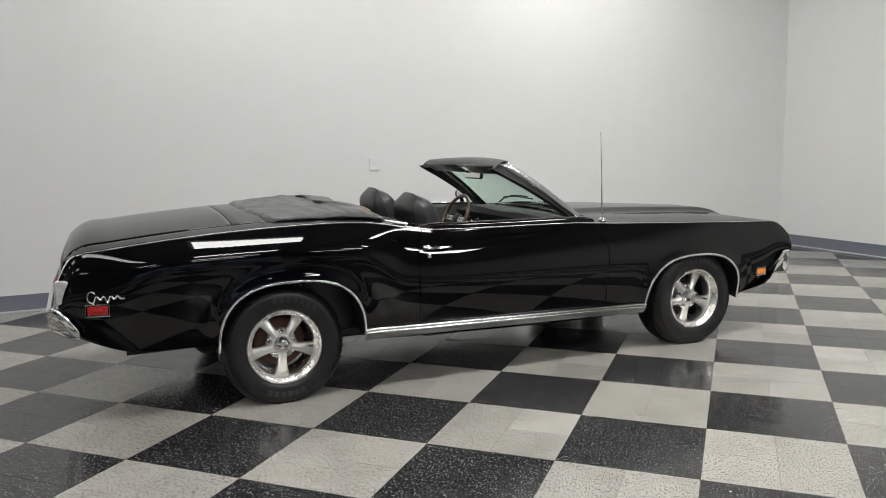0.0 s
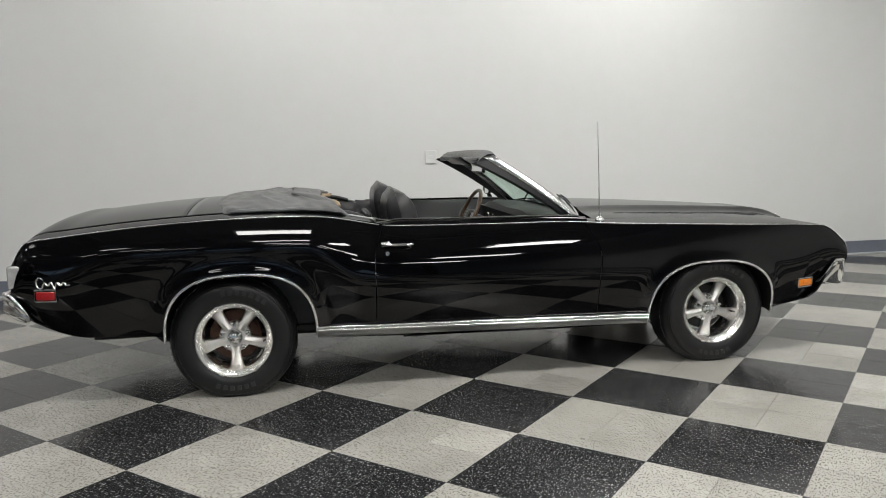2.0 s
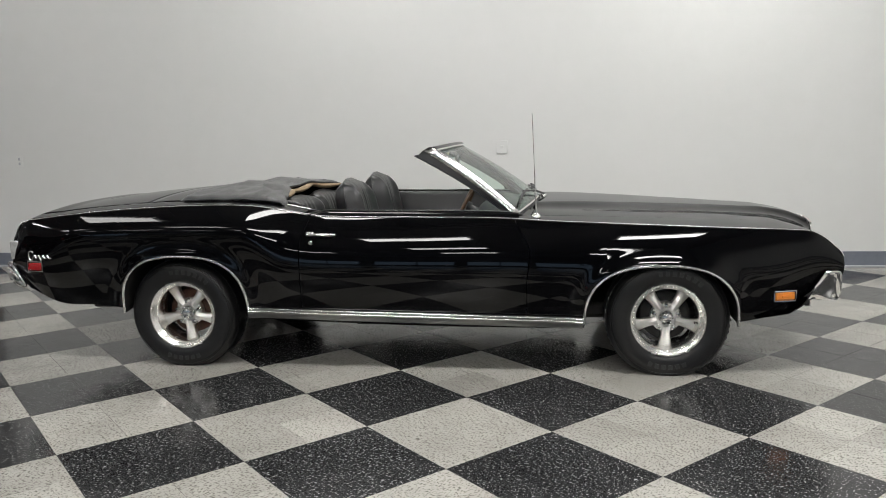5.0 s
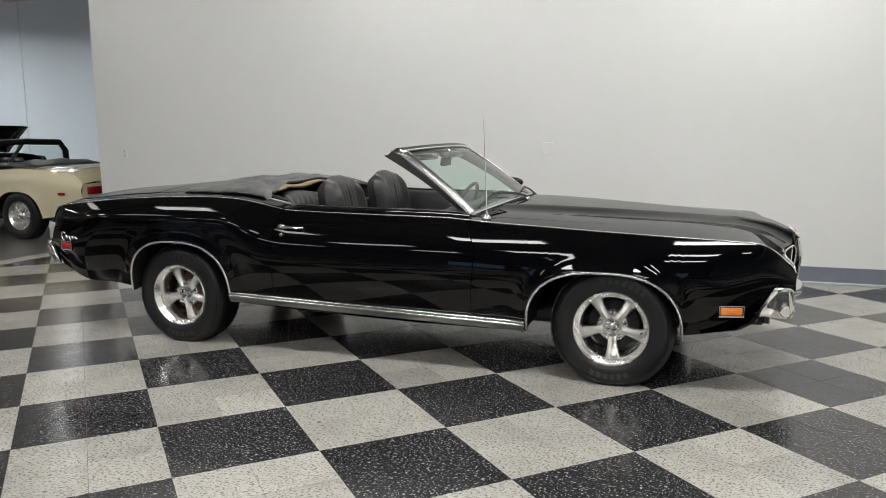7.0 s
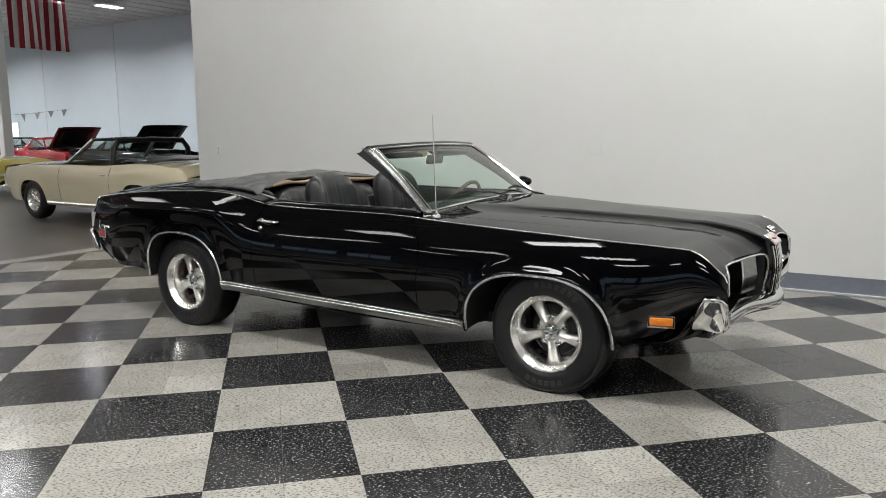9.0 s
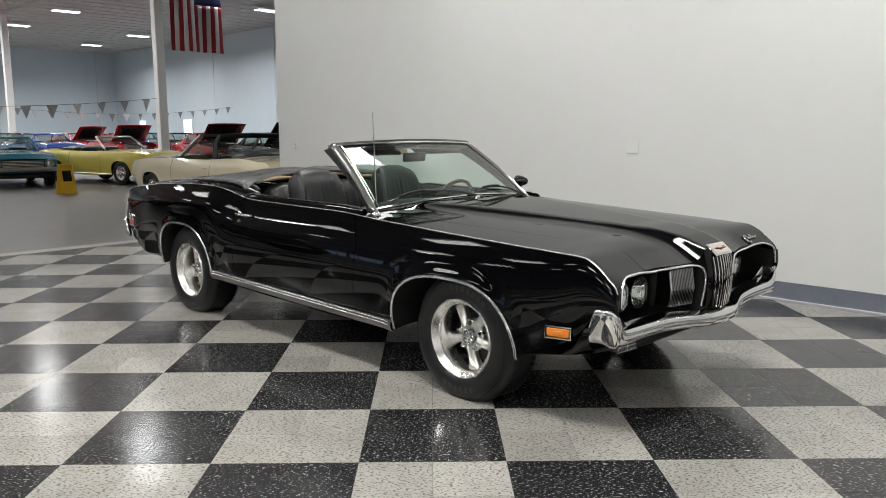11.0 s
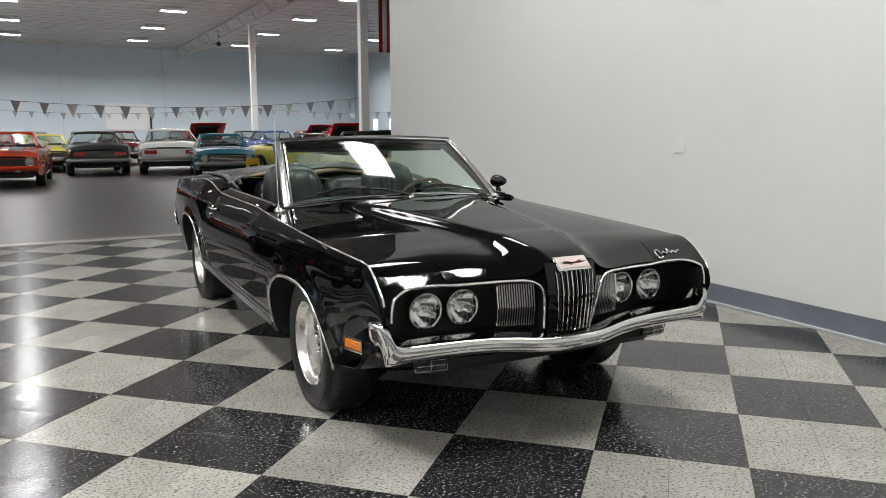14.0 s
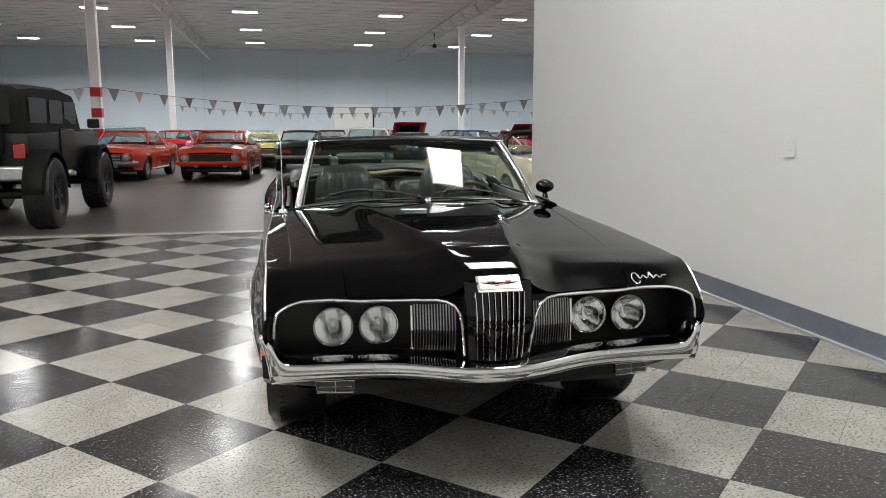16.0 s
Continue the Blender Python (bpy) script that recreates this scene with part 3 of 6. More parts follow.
hood = thick(part("hood", bm, PAINT_BLACK, car, "long black bonnet with a raised centre ridge"), 0.006, False)
for sign in (-1, 1):
    bm = bmesh.new()
    rows = []
    for k in range(61):
        s = 0.60 + (S_FRONT - 0.60) * k / 60
        q = min(s, S1_HOOD)
        c = (min(max(s, S0_HOOD), S1_HOOD) - S0_HOOD) / (S1_HOOD - S0_HOOD)
        y0, y1 = yh(q) + 0.003, c_ym(s) - c_dt(s)
        row = []
        for j in range(13):
            y = y0 + (y1 - y0) * (j / 12) ** 0.7
            e = 0.60 + (lip(y) - 0.60) * k / 60
            row.append((e - 0.03 * (1 - sstep(0, 0.12, c)) if j < 3 else e, sign * y, body.top(e, zc(min(e, S1_HOOD)), y, 3.0)))
        rows.append(row)
    grid(bm, rows)
    thick(part("fender_top", bm, PAINT_BLACK, car), 0.006, False)

# cowl with its grille slots
bm = bmesh.new()
grid(bm, [[(0.70 - 0.03 * (y / 0.7) ** 2 - 0.125 * k + 0.003, y, 0.926 - 0.05 * (abs(y) / 0.76) ** 2 + (0.006 if k else 0)) for y in spread(-0.76, 0.76, 25)] for k in (0, 1)])
cowl = thick(part("cowl", bm, PAINT_BLACK, car, "black cowl panel under the windscreen"), 0.006)
for k in range(26):
    y = -0.52 + 1.04 * k / 25
    part("cowl_slot", boxes(((0.05, 0.012, 0.004), (0.655 - 0.03 * (y / 0.7) ** 2, y, 0.931 - 0.05 * (abs(y) / 0.76) ** 2), 0.001)), MATT_BLACK, cowl, smooth=False)

# ---- nose ----
S_BACK = 2.09
for sign in (-1, 1):
    bm = bmesh.new()
    # recessed lamp opening: back, roof, floor, outer and inner cheek
    a, b = 0.135, 0.805
    ys = spread(a, b, 9)
    grid(bm, [[(S_BACK, sign * y, z) for y in ys] for z in (0.46, 0.70)])
    grid(bm, [[(s, sign * y, z) for y in ys] for s, z in ((S_BACK, 0.70), (2.258, 0.714))])
    grid(bm, [[(s, sign * y, z) for y in ys] for s, z in ((S_BACK, 0.48), (2.26, 0.485))])
    grid(bm, [[(S_BACK, sign * b, z), (2.292, sign * (b + 0.004), z * 0.82 + 0.1)] for z in (0.44, 0.70)])
    grid(bm, [[(S_BACK, sign * a, z), (2.33, sign * (a - 0.01), z)] for z in (0.46, 0.74)])
    bmesh.ops.remove_doubles(bm, verts=bm.verts, dist=0.012)
    part("lamp_recess", bm, MATT_BLACK, car, "satin black headlamp opening")
for sign in (-1, 1):
    rim = [(lip(y) + 0.002, y, body.top(lip(y), zc(S1_HOOD), y, 3.0) - 0.002) for y in (0.793, 0.785, 0.772, 0.755, 0.735, 0.71, 0.68, 0.64, 0.6)]
    path = [(2.304, 0.808, 0.605), (2.303, 0.806, 0.645), (2.3, 0.801, 0.67)] + rim + [(2.266, 0.5, 0.716), (2.281, 0.4, 0.718), (2.304, 0.3, 0.72), (2.322, 0.235, 0.721), (2.336, 0.19, 0.715), (2.346, 0.163, 0.7), (2.352, 0.147, 0.675), (2.351, 0.139, 0.64), (2.34, 0.131, 0.58), (2.325, 0.123, 0.51)]
    bm = bmesh.new()
    sweep(bm, [(s, sign * y, z) for s, y, z in path], 0.0054, 8)
    part("opening_moulding", bm, BRIGHT, car, "bright edge of the lamp opening")
    # outer fender cap between tip and opening
    bm = bmesh.new()
    grid(bm, [[(S_FRONT, sign * max(body.y(S_FRONT, z), 0.83), z), (2.306, sign * 0.822, z), (2.298, sign * 0.808, z)] for z in spread(0.6, 0.678, 4)])
    part("fender_cap", bm, PAINT_BLACK, car)
    for y in (0.593, 0.422):
        m = pose(2.15, sign * y, 0.598, 0, 0, 90)
        bm = bmesh.new()
        lathe(bm, [(0.0, 0.045), (0.02, 0.042), (0.04, 0.03), (0.058, 0.01), (0.068, -0.004), (0.070, -0.004), (0.070, 0.02)], 36, m)
        lamp = part("headlight", bm, REFLECTOR, car, "round sealed-beam headlamp")
        bm = bmesh.new()
        lathe(bm, [(0.0, -0.034), (0.03, -0.0325), (0.052, -0.026), (0.066, -0.014), (0.070, -0.004)], 36, m)
        part("lens", bm, LENS_GLASS, lamp, "fluted clear lens").visible_shadow = False
        bm = bmesh.new()
        lathe(bm, [(0.0, -0.012), (0.008, -0.01), (0.011, 0.0), (0.011, 0.04)], 14, m)
        part("bulb_shield", bm, BRIGHT, lamp)
        bm = bmesh.new()
        lathe(bm, [(0.069, -0.006), (0.071, -0.013), (0.075, -0.013), (0.077, -0.004), (0.077, 0.03)], 36, m)
        part("headlight_ring", bm, CHROME, lamp, "thin chrome ring")
        for k in range(4):
            x = -0.036 + 0.024 * k
            part("lens_flute", boxes(((0.0012, 0.0012, 0.085), (0, 0, 0), 0.0003)), CLEAR_LENS, lamp, smooth=False, m=pose(2.15 + 0.031, sign * y + x, 0.598, 0, 0, 90))
    # fine upright bars beside the nose
    for k in range(15):
        y = 0.152 + 0.0105 * k
        bm = bmesh.new()
        sweep(bm, [(2.29 - 0.035 * k / 15, sign * y, 0.52), (2.3 - 0.035 * k / 15, sign * y, 0.60), (2.285 - 0.035 * k / 15, sign * y, 0.695)], 0.0026, 6)
        part("grille_bar", bm, BRUSHED, car)
    bm = bmesh.new()
    sweep(bm, [(2.256, sign * 0.31, 0.525), (2.266, sign * 0.31, 0.60), (2.252, sign * 0.31, 0.69)], 0.005, 8)
    part("grille_edge", bm, CHROME, car)
# upright nose grille
bm = bmesh.new()
rows = []
for k in range(13):
    t = k / 12
    z = 0.785 - 0.29 * t
    s = 2.355 + 0.035 * math.sin(min(t * 1.6, 1) * math.pi / 2) - 0.02 * t * t
    rows.append([(s - 0.03 * (abs(j) / 6) ** 2.5, 0.128 * j / 6 * (1 - 0.12 * t), z) for j in range(-6, 7)])
grid(bm, rows)
part("nose_panel", bm, PAINT_BLACK, car)
for j in range(9):
    y = (j - 4) / 4 * 0.094
    pts = []
    for k in range(11):
        t = 0.12 + 0.86 * k / 10
        s = 2.355 + 0.035 * math.sin(min(t * 1.6, 1) * math.pi / 2) - 0.02 * t * t - 0.03 * (abs(y) / 0.128) ** 2.5
        pts.append((s + 0.008, y * (1 - 0.12 * t), 0.785 - 0.29 * t))
    bm = bmesh.new()
    sweep(bm, pts, 0.0024, 6, 1.5)
    part("nose_bar", bm, CHROME, car, "upright chrome bar")
nm = pose(2.343, 0, 0.776, 0, 40, 0)
badge = part("nose_badge", boxes(((0.078, 0.168, 0.012), (0, 0, 0), 0.004)), CHROME, car, "chrome-framed pale emblem", m=nm)
part("emblem_field", boxes(((0.062, 0.154, 0.006), (0, 0, 0.007), 0.002)), BADGE, badge)
for x, y, w in ((0.006, 0.012, 0.03), (-0.004, 0.034, 0.022), (-0.002, -0.03, 0.03), (0.012, -0.012, 0.014)):
    part("emblem_bar", boxes(((0.006, w, 0.004), (x, y, 0.011), 0.001)), EMBLEM_RED, badge)

# front bumper: a shelf-topped blade that dips in the middle and rises to a block at each corner
# y, s of the face, height of back, front and lower edge, depth, tuck of the lower edge
BUMP = [(-0.872, 2.206, 0.598, 0.590, 0.428, 0.02, 0.0), (-0.877, 2.214, 0.603, 0.592, 0.424, 0.03, 0.004), (-0.881, 2.23, 0.605, 0.592, 0.42, 0.05, 0.008), (-0.881, 2.252, 0.606, 0.594, 0.421, 0.06, 0.014),
        (-0.873, 2.277, 0.606, 0.595, 0.423, 0.07, 0.018), (-0.856, 2.297, 0.604, 0.593, 0.424, 0.075, 0.012), (-0.835, 2.307, 0.600, 0.588, 0.426, 0.075, 0.006), (-0.815, 2.311, 0.588, 0.574, 0.428, 0.075, 0.004),
        (-0.80, 2.312, 0.555, 0.538, 0.43, 0.08, 0.0), (-0.78, 2.311, 0.527, 0.507, 0.432, 0.085, 0.0), (-0.74, 2.309, 0.521, 0.500, 0.432, 0.088, 0.0), (-0.66, 2.307, 0.52, 0.498, 0.432, 0.09, 0.0), (-0.45, 2.311, 0.516, 0.494, 0.43, 0.09, 0.0),
        (-0.32, 2.332, 0.511, 0.489, 0.426, 0.088, 0.0), (-0.22, 2.366, 0.504, 0.482, 0.42, 0.082, 0.0), (-0.12, 2.402, 0.499, 0.478, 0.416, 0.076, 0.0), (0.0, 2.41, 0.498, 0.477, 0.415, 0.075, 0.0)]
BUMP = BUMP + [(-b[0], *b[1:]) for b in reversed(BUMP[:-1])]
bm = bmesh.new()
rows = []
for i, (y, s, zk, zf, zl, deep, tuck) in enumerate(BUMP):
    j0, j1 = max(i - 1, 0), min(i + 1, len(BUMP) - 1)
    t = Vector((BUMP[j1][1] - BUMP[j0][1], BUMP[j1][0] - BUMP[j0][0], 0)).normalized()
    out = Vector((t.y, -t.x, 0))
    ring = []
    for d, z in ((-deep, zk), (-deep * 0.55, zk * 0.55 + zf * 0.45), (-0.012, zf + 0.003), (-0.001, zf - 0.006), (0.0, zf * 0.5 + zl * 0.5), (-0.002 - tuck * 0.6, zl + 0.01), (-0.018 - tuck, zl), (-0.05 - tuck, zl + 0.004), (-0.052 - tuck, zl + 0.02)):
        q = Vector((s, y, z)) + out * max(d, -deep - tuck)
        rake = sstep(0.835, 0.88, abs(y)) * (zk - z) / max(zk - zl, 0.02)
        ring.append(Vector((q.x - 0.085 * rake, q.y * (1 - 0.075 * rake), q.z)))
    rows.append(ring)
vs = grid(bm, rows, close_u=True)
bm.faces.new(vs[0])
bm.faces.new(vs[-1])
fb = part("front_bumper", bm, CHROME, car, "chrome front bumper with a dipped centre")
sub = fb.modifiers.new("round", "SUBSURF")
sub.levels = sub.render_levels = 2
for y in (-0.45, 0.45):
    bm = bmesh.new()
    lathe(bm, [(0.0, -0.009), (0.009, -0.007), (0.013, 0.002)], 16, pose(2.306, y, 0.482, 0, -20, 0) @ pose(0, 0, 0, 0, 0, 90))
    part("bumper_bolt", bm, CHROME, fb)
# valance and lamps below the bumper
bm = bmesh.new()
grid(bm, [[(s - 0.09 * (abs(y) / 0.86) ** 4, y, z + 0.03 * (abs(y) / 0.86) ** 4) for y in spread(-0.86, 0.86, 25)] for s, z in ((2.25, 0.47), (2.225, 0.42), (2.19, 0.37), (2.13, 0.33), (1.96, 0.30))])
thick(part("front_valance", bm, PAINT_BLACK, car, "black valance below the bumper"), 0.005)
for sign in (-1, 1):
    m = pose(2.204, sign * 0.592, 0.382, 0, 4, 6 * sign)
    lens = part("turn_signal", boxes(((0.03, 0.14, 0.046), (-0.008, 0, 0), 0.006)), SMOKY, car, "smoky turn signal in a chrome frame", m=m)
    bm = bmesh.new()
    sweep(bm, [(0.008, -0.068, -0.023), (0.008, 0.068, -0.023), (0.008, 0.074, 0.023), (0.008, -0.074, 0.023)], 0.0022, 6, closed=True, up=(1, 0, 0))
    part("bezel", bm, CHROME, lens)
    part("cross_bar", boxes(((0.004, 0.125, 0.003), (0.008, 0, 0), 0.001), ((0.004, 0.002, 0.04), (0.008, 0, 0), 0.001), ((0.006, 0.012, 0.012), (0.009, 0, 0), 0.003)), BRUSHED, lens)

# ---- tail ----
zd = curve([-2.5, -2.44, -2.40, -2.22, -1.735, -1.548, -1.3, -0.9, -0.6], [0.86, 0.91, 0.938, 0.963, 1.008, 1.02, 1.02, 1.0, 0.95])
yq = curve([-2.5, -2.0, -1.5, -0.6], [0.74, 0.745, 0.74, 0.72])


def deck_z(s, y):
    return body.top(s, zd(s), y, 2.6)


bm = bmesh.new()
grid(bm, [[(s, y * yq(s), deck_z(s, y * yq(s))) for y in spread(-0.995, 0.995, 31)] for s in spread(-2.462, -1.64, 30)])
thick(part("trunk_lid", bm, PAINT_BLACK, car, "long black boot lid"), 0.006)
for sign in (-1, 1):
    bm = bmesh.new()
    rows = []
    for s in spread(-2.47, -0.64, 60):
        y0, y1 = yq(s) + 0.002, c_ym(s) - c_dt(s)
        rows.append([(s, sign * (y0 + (y1 - y0) * j / 8), deck_z(s, y0 + (y1 - y0) * j / 8)) for j in range(9)])
    grid(bm, rows)
    thick(part("quarter_top", bm, PAINT_BLACK, car), 0.006)
bm = bmesh.new()
grid(bm, [[(s, y * yq(s), deck_z(s, y * yq(s))) for y in spread(-0.995, 0.995, 31)] for s in spread(-1.634, -1.2, 12)])
thick(part("deck_panel", bm, PAINT_BLACK, car), 0.006)
bm = bmesh.new()
grid(bm, [[(s + 0.02 * (abs(y) / 0.85) ** 3, y, min(z, deck_z(-2.468, min(abs(y), 0.82)) - 0.003)) for y in spread(-0.85, 0.85, 21)] for s, z in ((-2.465, 0.905), (-2.485, 0.84), (-2.50, 0.77), (-2.50, 0.64), (-2.46, 0.54), (-2.42, 0.47), (-2.3, 0.42))])
thick(part("tail_panel", bm, PAINT_BLACK, car), 0.006)
for sign in (-1, 1):
    lamp = part("tail_light", boxes(((0.05, 0.56, 0.11), (-2.478, sign * 0.53, 0.70), 0.012)), RED_LENS, car, "wide red tail lamp behind upright bars")
    for k in range(12):
        part("tail_bar", boxes(((0.012, 0.006, 0.11), (-2.503, sign * (0.27 + 0.047 * k), 0.70), 0.002)), CHROME, lamp, smooth=False)
    part("lamp_end", boxes(((0.07, 0.03, 0.118), (-2.468, sign * 0.85, 0.706), 0.008)), CLEAR_LENS, lamp, "bright lamp end cap")
RB = [(-0.892, -2.40, 0.487, 0.022), (-0.896, -2.445, 0.53, 0.056), (-0.888, -2.50, 0.566, 0.068), (-0.86, -2.54, 0.576, 0.062), (-0.8, -2.555, 0.572, 0.052), (-0.6, -2.56, 0.565, 0.05), (-0.3, -2.572, 0.56, 0.05), (0, -2.58, 0.56, 0.05)]
RB = RB + [(-y, s, z, h) for y, s, z, h in reversed(RB[:-1])]
bm = bmesh.new()
rows = []
for i, (y, s, z, h) in enumerate(RB):
    j0, j1 = max(i - 1, 0), min(i + 1, len(RB) - 1)
    t = Vector((RB[j1][1] - RB[j0][1], RB[j1][0] - RB[j0][0], 0)).normalized()
    out = Vector((-t.y, t.x, 0))
    rows.append([Vector((s, y, z + dz * h)) + out * d for d, dz in ((-0.04, 1.0), (-0.012, 1.02), (-0.002, 0.9), (0.0, 0.5), (-0.006, 0.1), (0.0, -0.5), (-0.014, -0.98), (-0.04, -1.0))])
vs = grid(bm, rows, close_u=True)
bm.faces.new(vs[0])
bm.faces.new(vs[-1])
rb = part("rear_bumper", bm, CHROME, car, "chrome rear bumper wrapped round the corners")
sub = rb.modifiers.new("round", "SUBSURF")
sub.levels = sub.render_levels = 2

# ---- underbody ----
bm = boxes(((3.6, 1.3, 0.1), (-0.05, 0, 0.32), 0.03), ((0.9, 0.5, 0.22), (1.2, 0, 0.3), 0.05), ((0.6, 1.3, 0.16), (-2.05, 0, 0.47), 0.05), ((0.5, 1.2, 0.1), (1.95, 0, 0.38), 0.03))
part("underbody", bm, DARK, car)
bm = bmesh.new()
for y in (-0.45, 0.45):
    sweep(bm, [(0.8, y, 0.24), (-0.6, y, 0.22), (-1.2, y * 1.05, 0.3), (-2.2, y * 1.1, 0.3)], 0.028, 8)
    box(bm, (0.55, 0.14, 0.1), (-0.2, y, 0.225), 0.04)
part("exhaust", bm, DARK, car)
bm = bmesh.new()
sweep(bm, [(-1.411, -0.6, 0.312), (-1.411, -0.1, 0.312), (-1.411, 0.1, 0.312), (-1.411, 0.6, 0.312)], 0.045, 10)
bmesh.ops.create_uvsphere(bm, u_segments=12, v_segments=8, radius=0.13, matrix=Matrix.Translation((-1.411, 0, 0.312)))
part("rear_axle", bm, DARK, car)


# ---- wheels ----
WZ, WR = 0.314, 0.336


def wheel_mesh_tyre():
    bm = bmesh.new()
    prof = [(0.196, 0.0), (0.204, -0.012), (0.225, -0.022), (0.262, -0.026), (0.295, -0.02), (0.313, -0.006), (0.323, 0.012), (0.329, 0.03), (0.331, 0.07), (0.332, 0.105), (0.331, 0.14), (0.329, 0.18), (0.323, 0.198), (0.31, 0.22), (0.28, 0.235), (0.23, 0.228), (0.2, 0.21)]
    lathe(bm, [(r * WR / 0.331 if r > 0.21 else r, y) for r, y in prof], 72)
    for v in bm.verts:
        if v.co.z < -WZ + 0.012:
            if v.co.y < 0.03:
                v.co.y -= 0.004
            v.co.z = max(v.co.z, -WZ)
    return bm


def build_wheel(drum):
    w = bpy.data.objects.new("wheel", None)
    scene.collection.objects.link(w)
    tyre = part("tyre", wheel_mesh_tyre(), RUBBER, w, "black radial tyre")
    n = 60
    bm = bmesh.new()
    for k in range(n):
        a = k * math.tau / n
        for y0, sk in ((0.035, 1), (0.155, -1)):
            m = pose(0, 0, 0, 0, math.degrees(a), 0) @ pose(0.3325, y0 + 0.012, 0, 0, 0, 0) @ pose(0, 0, 0, 18 * sk, 0, 0)
            box(bm, (0.012, 0.03, 0.019), (0, 0, 0), 0.0, m)
    for v in bm.verts:
        v.co.z = max(v.co.z, -WZ)
    part("tread_block", bm, RUBBER, tyre, smooth=False)["kind"] = "stuff"
    bm = bmesh.new()
    for r in (0.309, 0.2995):
        lathe(bm, [(r - 0.0015, -0.013 if r > 0.305 else -0.0215), (r, -0.0165 if r > 0.305 else -0.0235), (r + 0.0015, -0.013 if r > 0.305 else -0.0195)], 72)
    part("sidewall_ring", bm, RUBBER, tyre)
    # raised lettering on the sidewall kept as plain bars
    for k, (a, wd) in enumerate([(-100 + 8.2 * i, 0.022) for i in range(7)] + [(70 + 8.2 * i, 0.022) for i in range(6)]):
        m = pose(0, 0, 0, 0, a, 0) @ pose(0.262, -0.0265, 0)
        part("sidewall_bar", boxes(((0.026, 0.003, wd), (0, 0, 0), 0.001)), RUBBER_TEXT, tyre, smooth=False, m=m)
    rim = bmesh.new()
    lathe(rim, [(0.206, -0.004), (0.207, -0.015), (0.203, -0.02), (0.198, -0.02), (0.195, -0.015), (0.192, -0.012), (0.176, 0.006), (0.172, 0.012), (0.169, 0.024), (0.167, 0.05), (0.166, 0.085), (0.164, 0.16), (0.185, 0.2)], 56)
    rim_ob = part("rim", rim, ALLOY_LIP, w, "polished alloy rim")
    DISH = 0.064
    for k in range(5):
        bm = bmesh.new()
        rows = []
        for i in range(9):
            t = i / 8
            r = 0.052 + (0.169 - 0.052) * t
            hw = 0.026 + 0.013 * t - 0.005 * math.sin(t * math.pi)
            dep = DISH - 0.012 + 0.03 * t**1.5
            dome = 0.016
            rows.append([(r, dep + dome * (1 - math.cos(q * math.pi / 2 * 0.98)) * 1.5, math.sin(q * math.pi / 2) * hw) for q in (-1, -0.8, -0.5, 0, 0.5, 0.8, 1)] + [(r, dep + 0.05, hw * 0.8), (r, dep + 0.05, -hw * 0.8)])
        grid(bm, rows, close_u=True)
        part("spoke", bm, ALLOY, rim_ob, "grey cast spoke", m=pose(0, 0, 0, 0, 90 + 72 * k, 0))
        a = radians(72 * k + 90)
        bm = bmesh.new()
        lathe(bm, [(0.0, -0.026), (0.008, -0.024), (0.011, -0.016), (0.011, 0.0), (0.017, 0.004), (0.019, 0.02)], 6, pose(0.068 * math.cos(a), DISH, 0.068 * math.sin(a)))
        part("lug_nut", bm, CHROME, rim_ob)
    bm = bmesh.new()
    lathe(bm, [(0.0, DISH + 0.002), (0.076, DISH + 0.002), (0.084, DISH + 0.01), (0.084, DISH + 0.05)], 30)
    part("hub_plate", bm, ALLOY, rim_ob)
    bm = bmesh.new()
    lathe(bm, [(0.0, -0.036), (0.016, -0.034), (0.026, -0.03), (0.029, -0.02), (0.036, -0.012), (0.042, 0.0), (0.044, 0.02)], 28, pose(0, DISH, 0))
    for k in range(6):
        m = pose(0, 0, 0, 0, 60 * k, 0)
        box(bm, (0.012, 0.012, 0.02), (0.033, DISH - 0.02, 0), 0.003, m)
    part("centre_cap", bm, CHROME, rim_ob, "chrome centre cap")
    bm = bmesh.new()
    lathe(bm, [(0.0, 0.115), (0.12, 0.115), (0.138, 0.125), (0.14, 0.14), (0.14, 0.19)], 36)
    part("brake_drum", bm, drum, w, "brown rusted brake drum" if drum is RUST else "dark brake disc")
    bm = bmesh.new()
    sweep(bm, [(0.158, 0.085, -0.03), (0.152, 0.05, -0.03)], 0.004, 6)
    part("valve", bm, MATT_BLACK, rim_ob)
    return w


for drum, s in ((DARK, 1.411), (RUST, -1.411)):
    w = build_wheel(drum)
    w.parent = car
    w.matrix_basis = pose(s, -0.842 if s > 0 else -0.85, WZ, 0, 20, 0)
    o = copy_thing(w, pose(s, 0.842, WZ, 0, 20, 180))
    for wh in (w, o):
        # the flat of the tyre stays on the floor
        wh.matrix_basis = pose(s, wh.matrix_basis.translation.y, WZ, 0, 0, 0 if wh is w else 180)

# ---- windscreen ----
def pane(y, t):
    """A point of the windscreen: y from -1 to 1 across, t from foot to head."""
    a = Vector((0.692 - 0.108 * y * y, 0.705 * y, 0.945 - 0.05 * y * y))
    b = Vector((0.17 - 0.075 * y * y, 0.605 * y, 1.278 - 0.018 * y * y))
    p = a.lerp(b, t)
    p += Vector((0.53, 0, 0.85)) * 0.014 * math.sin(math.pi * t)
    return p


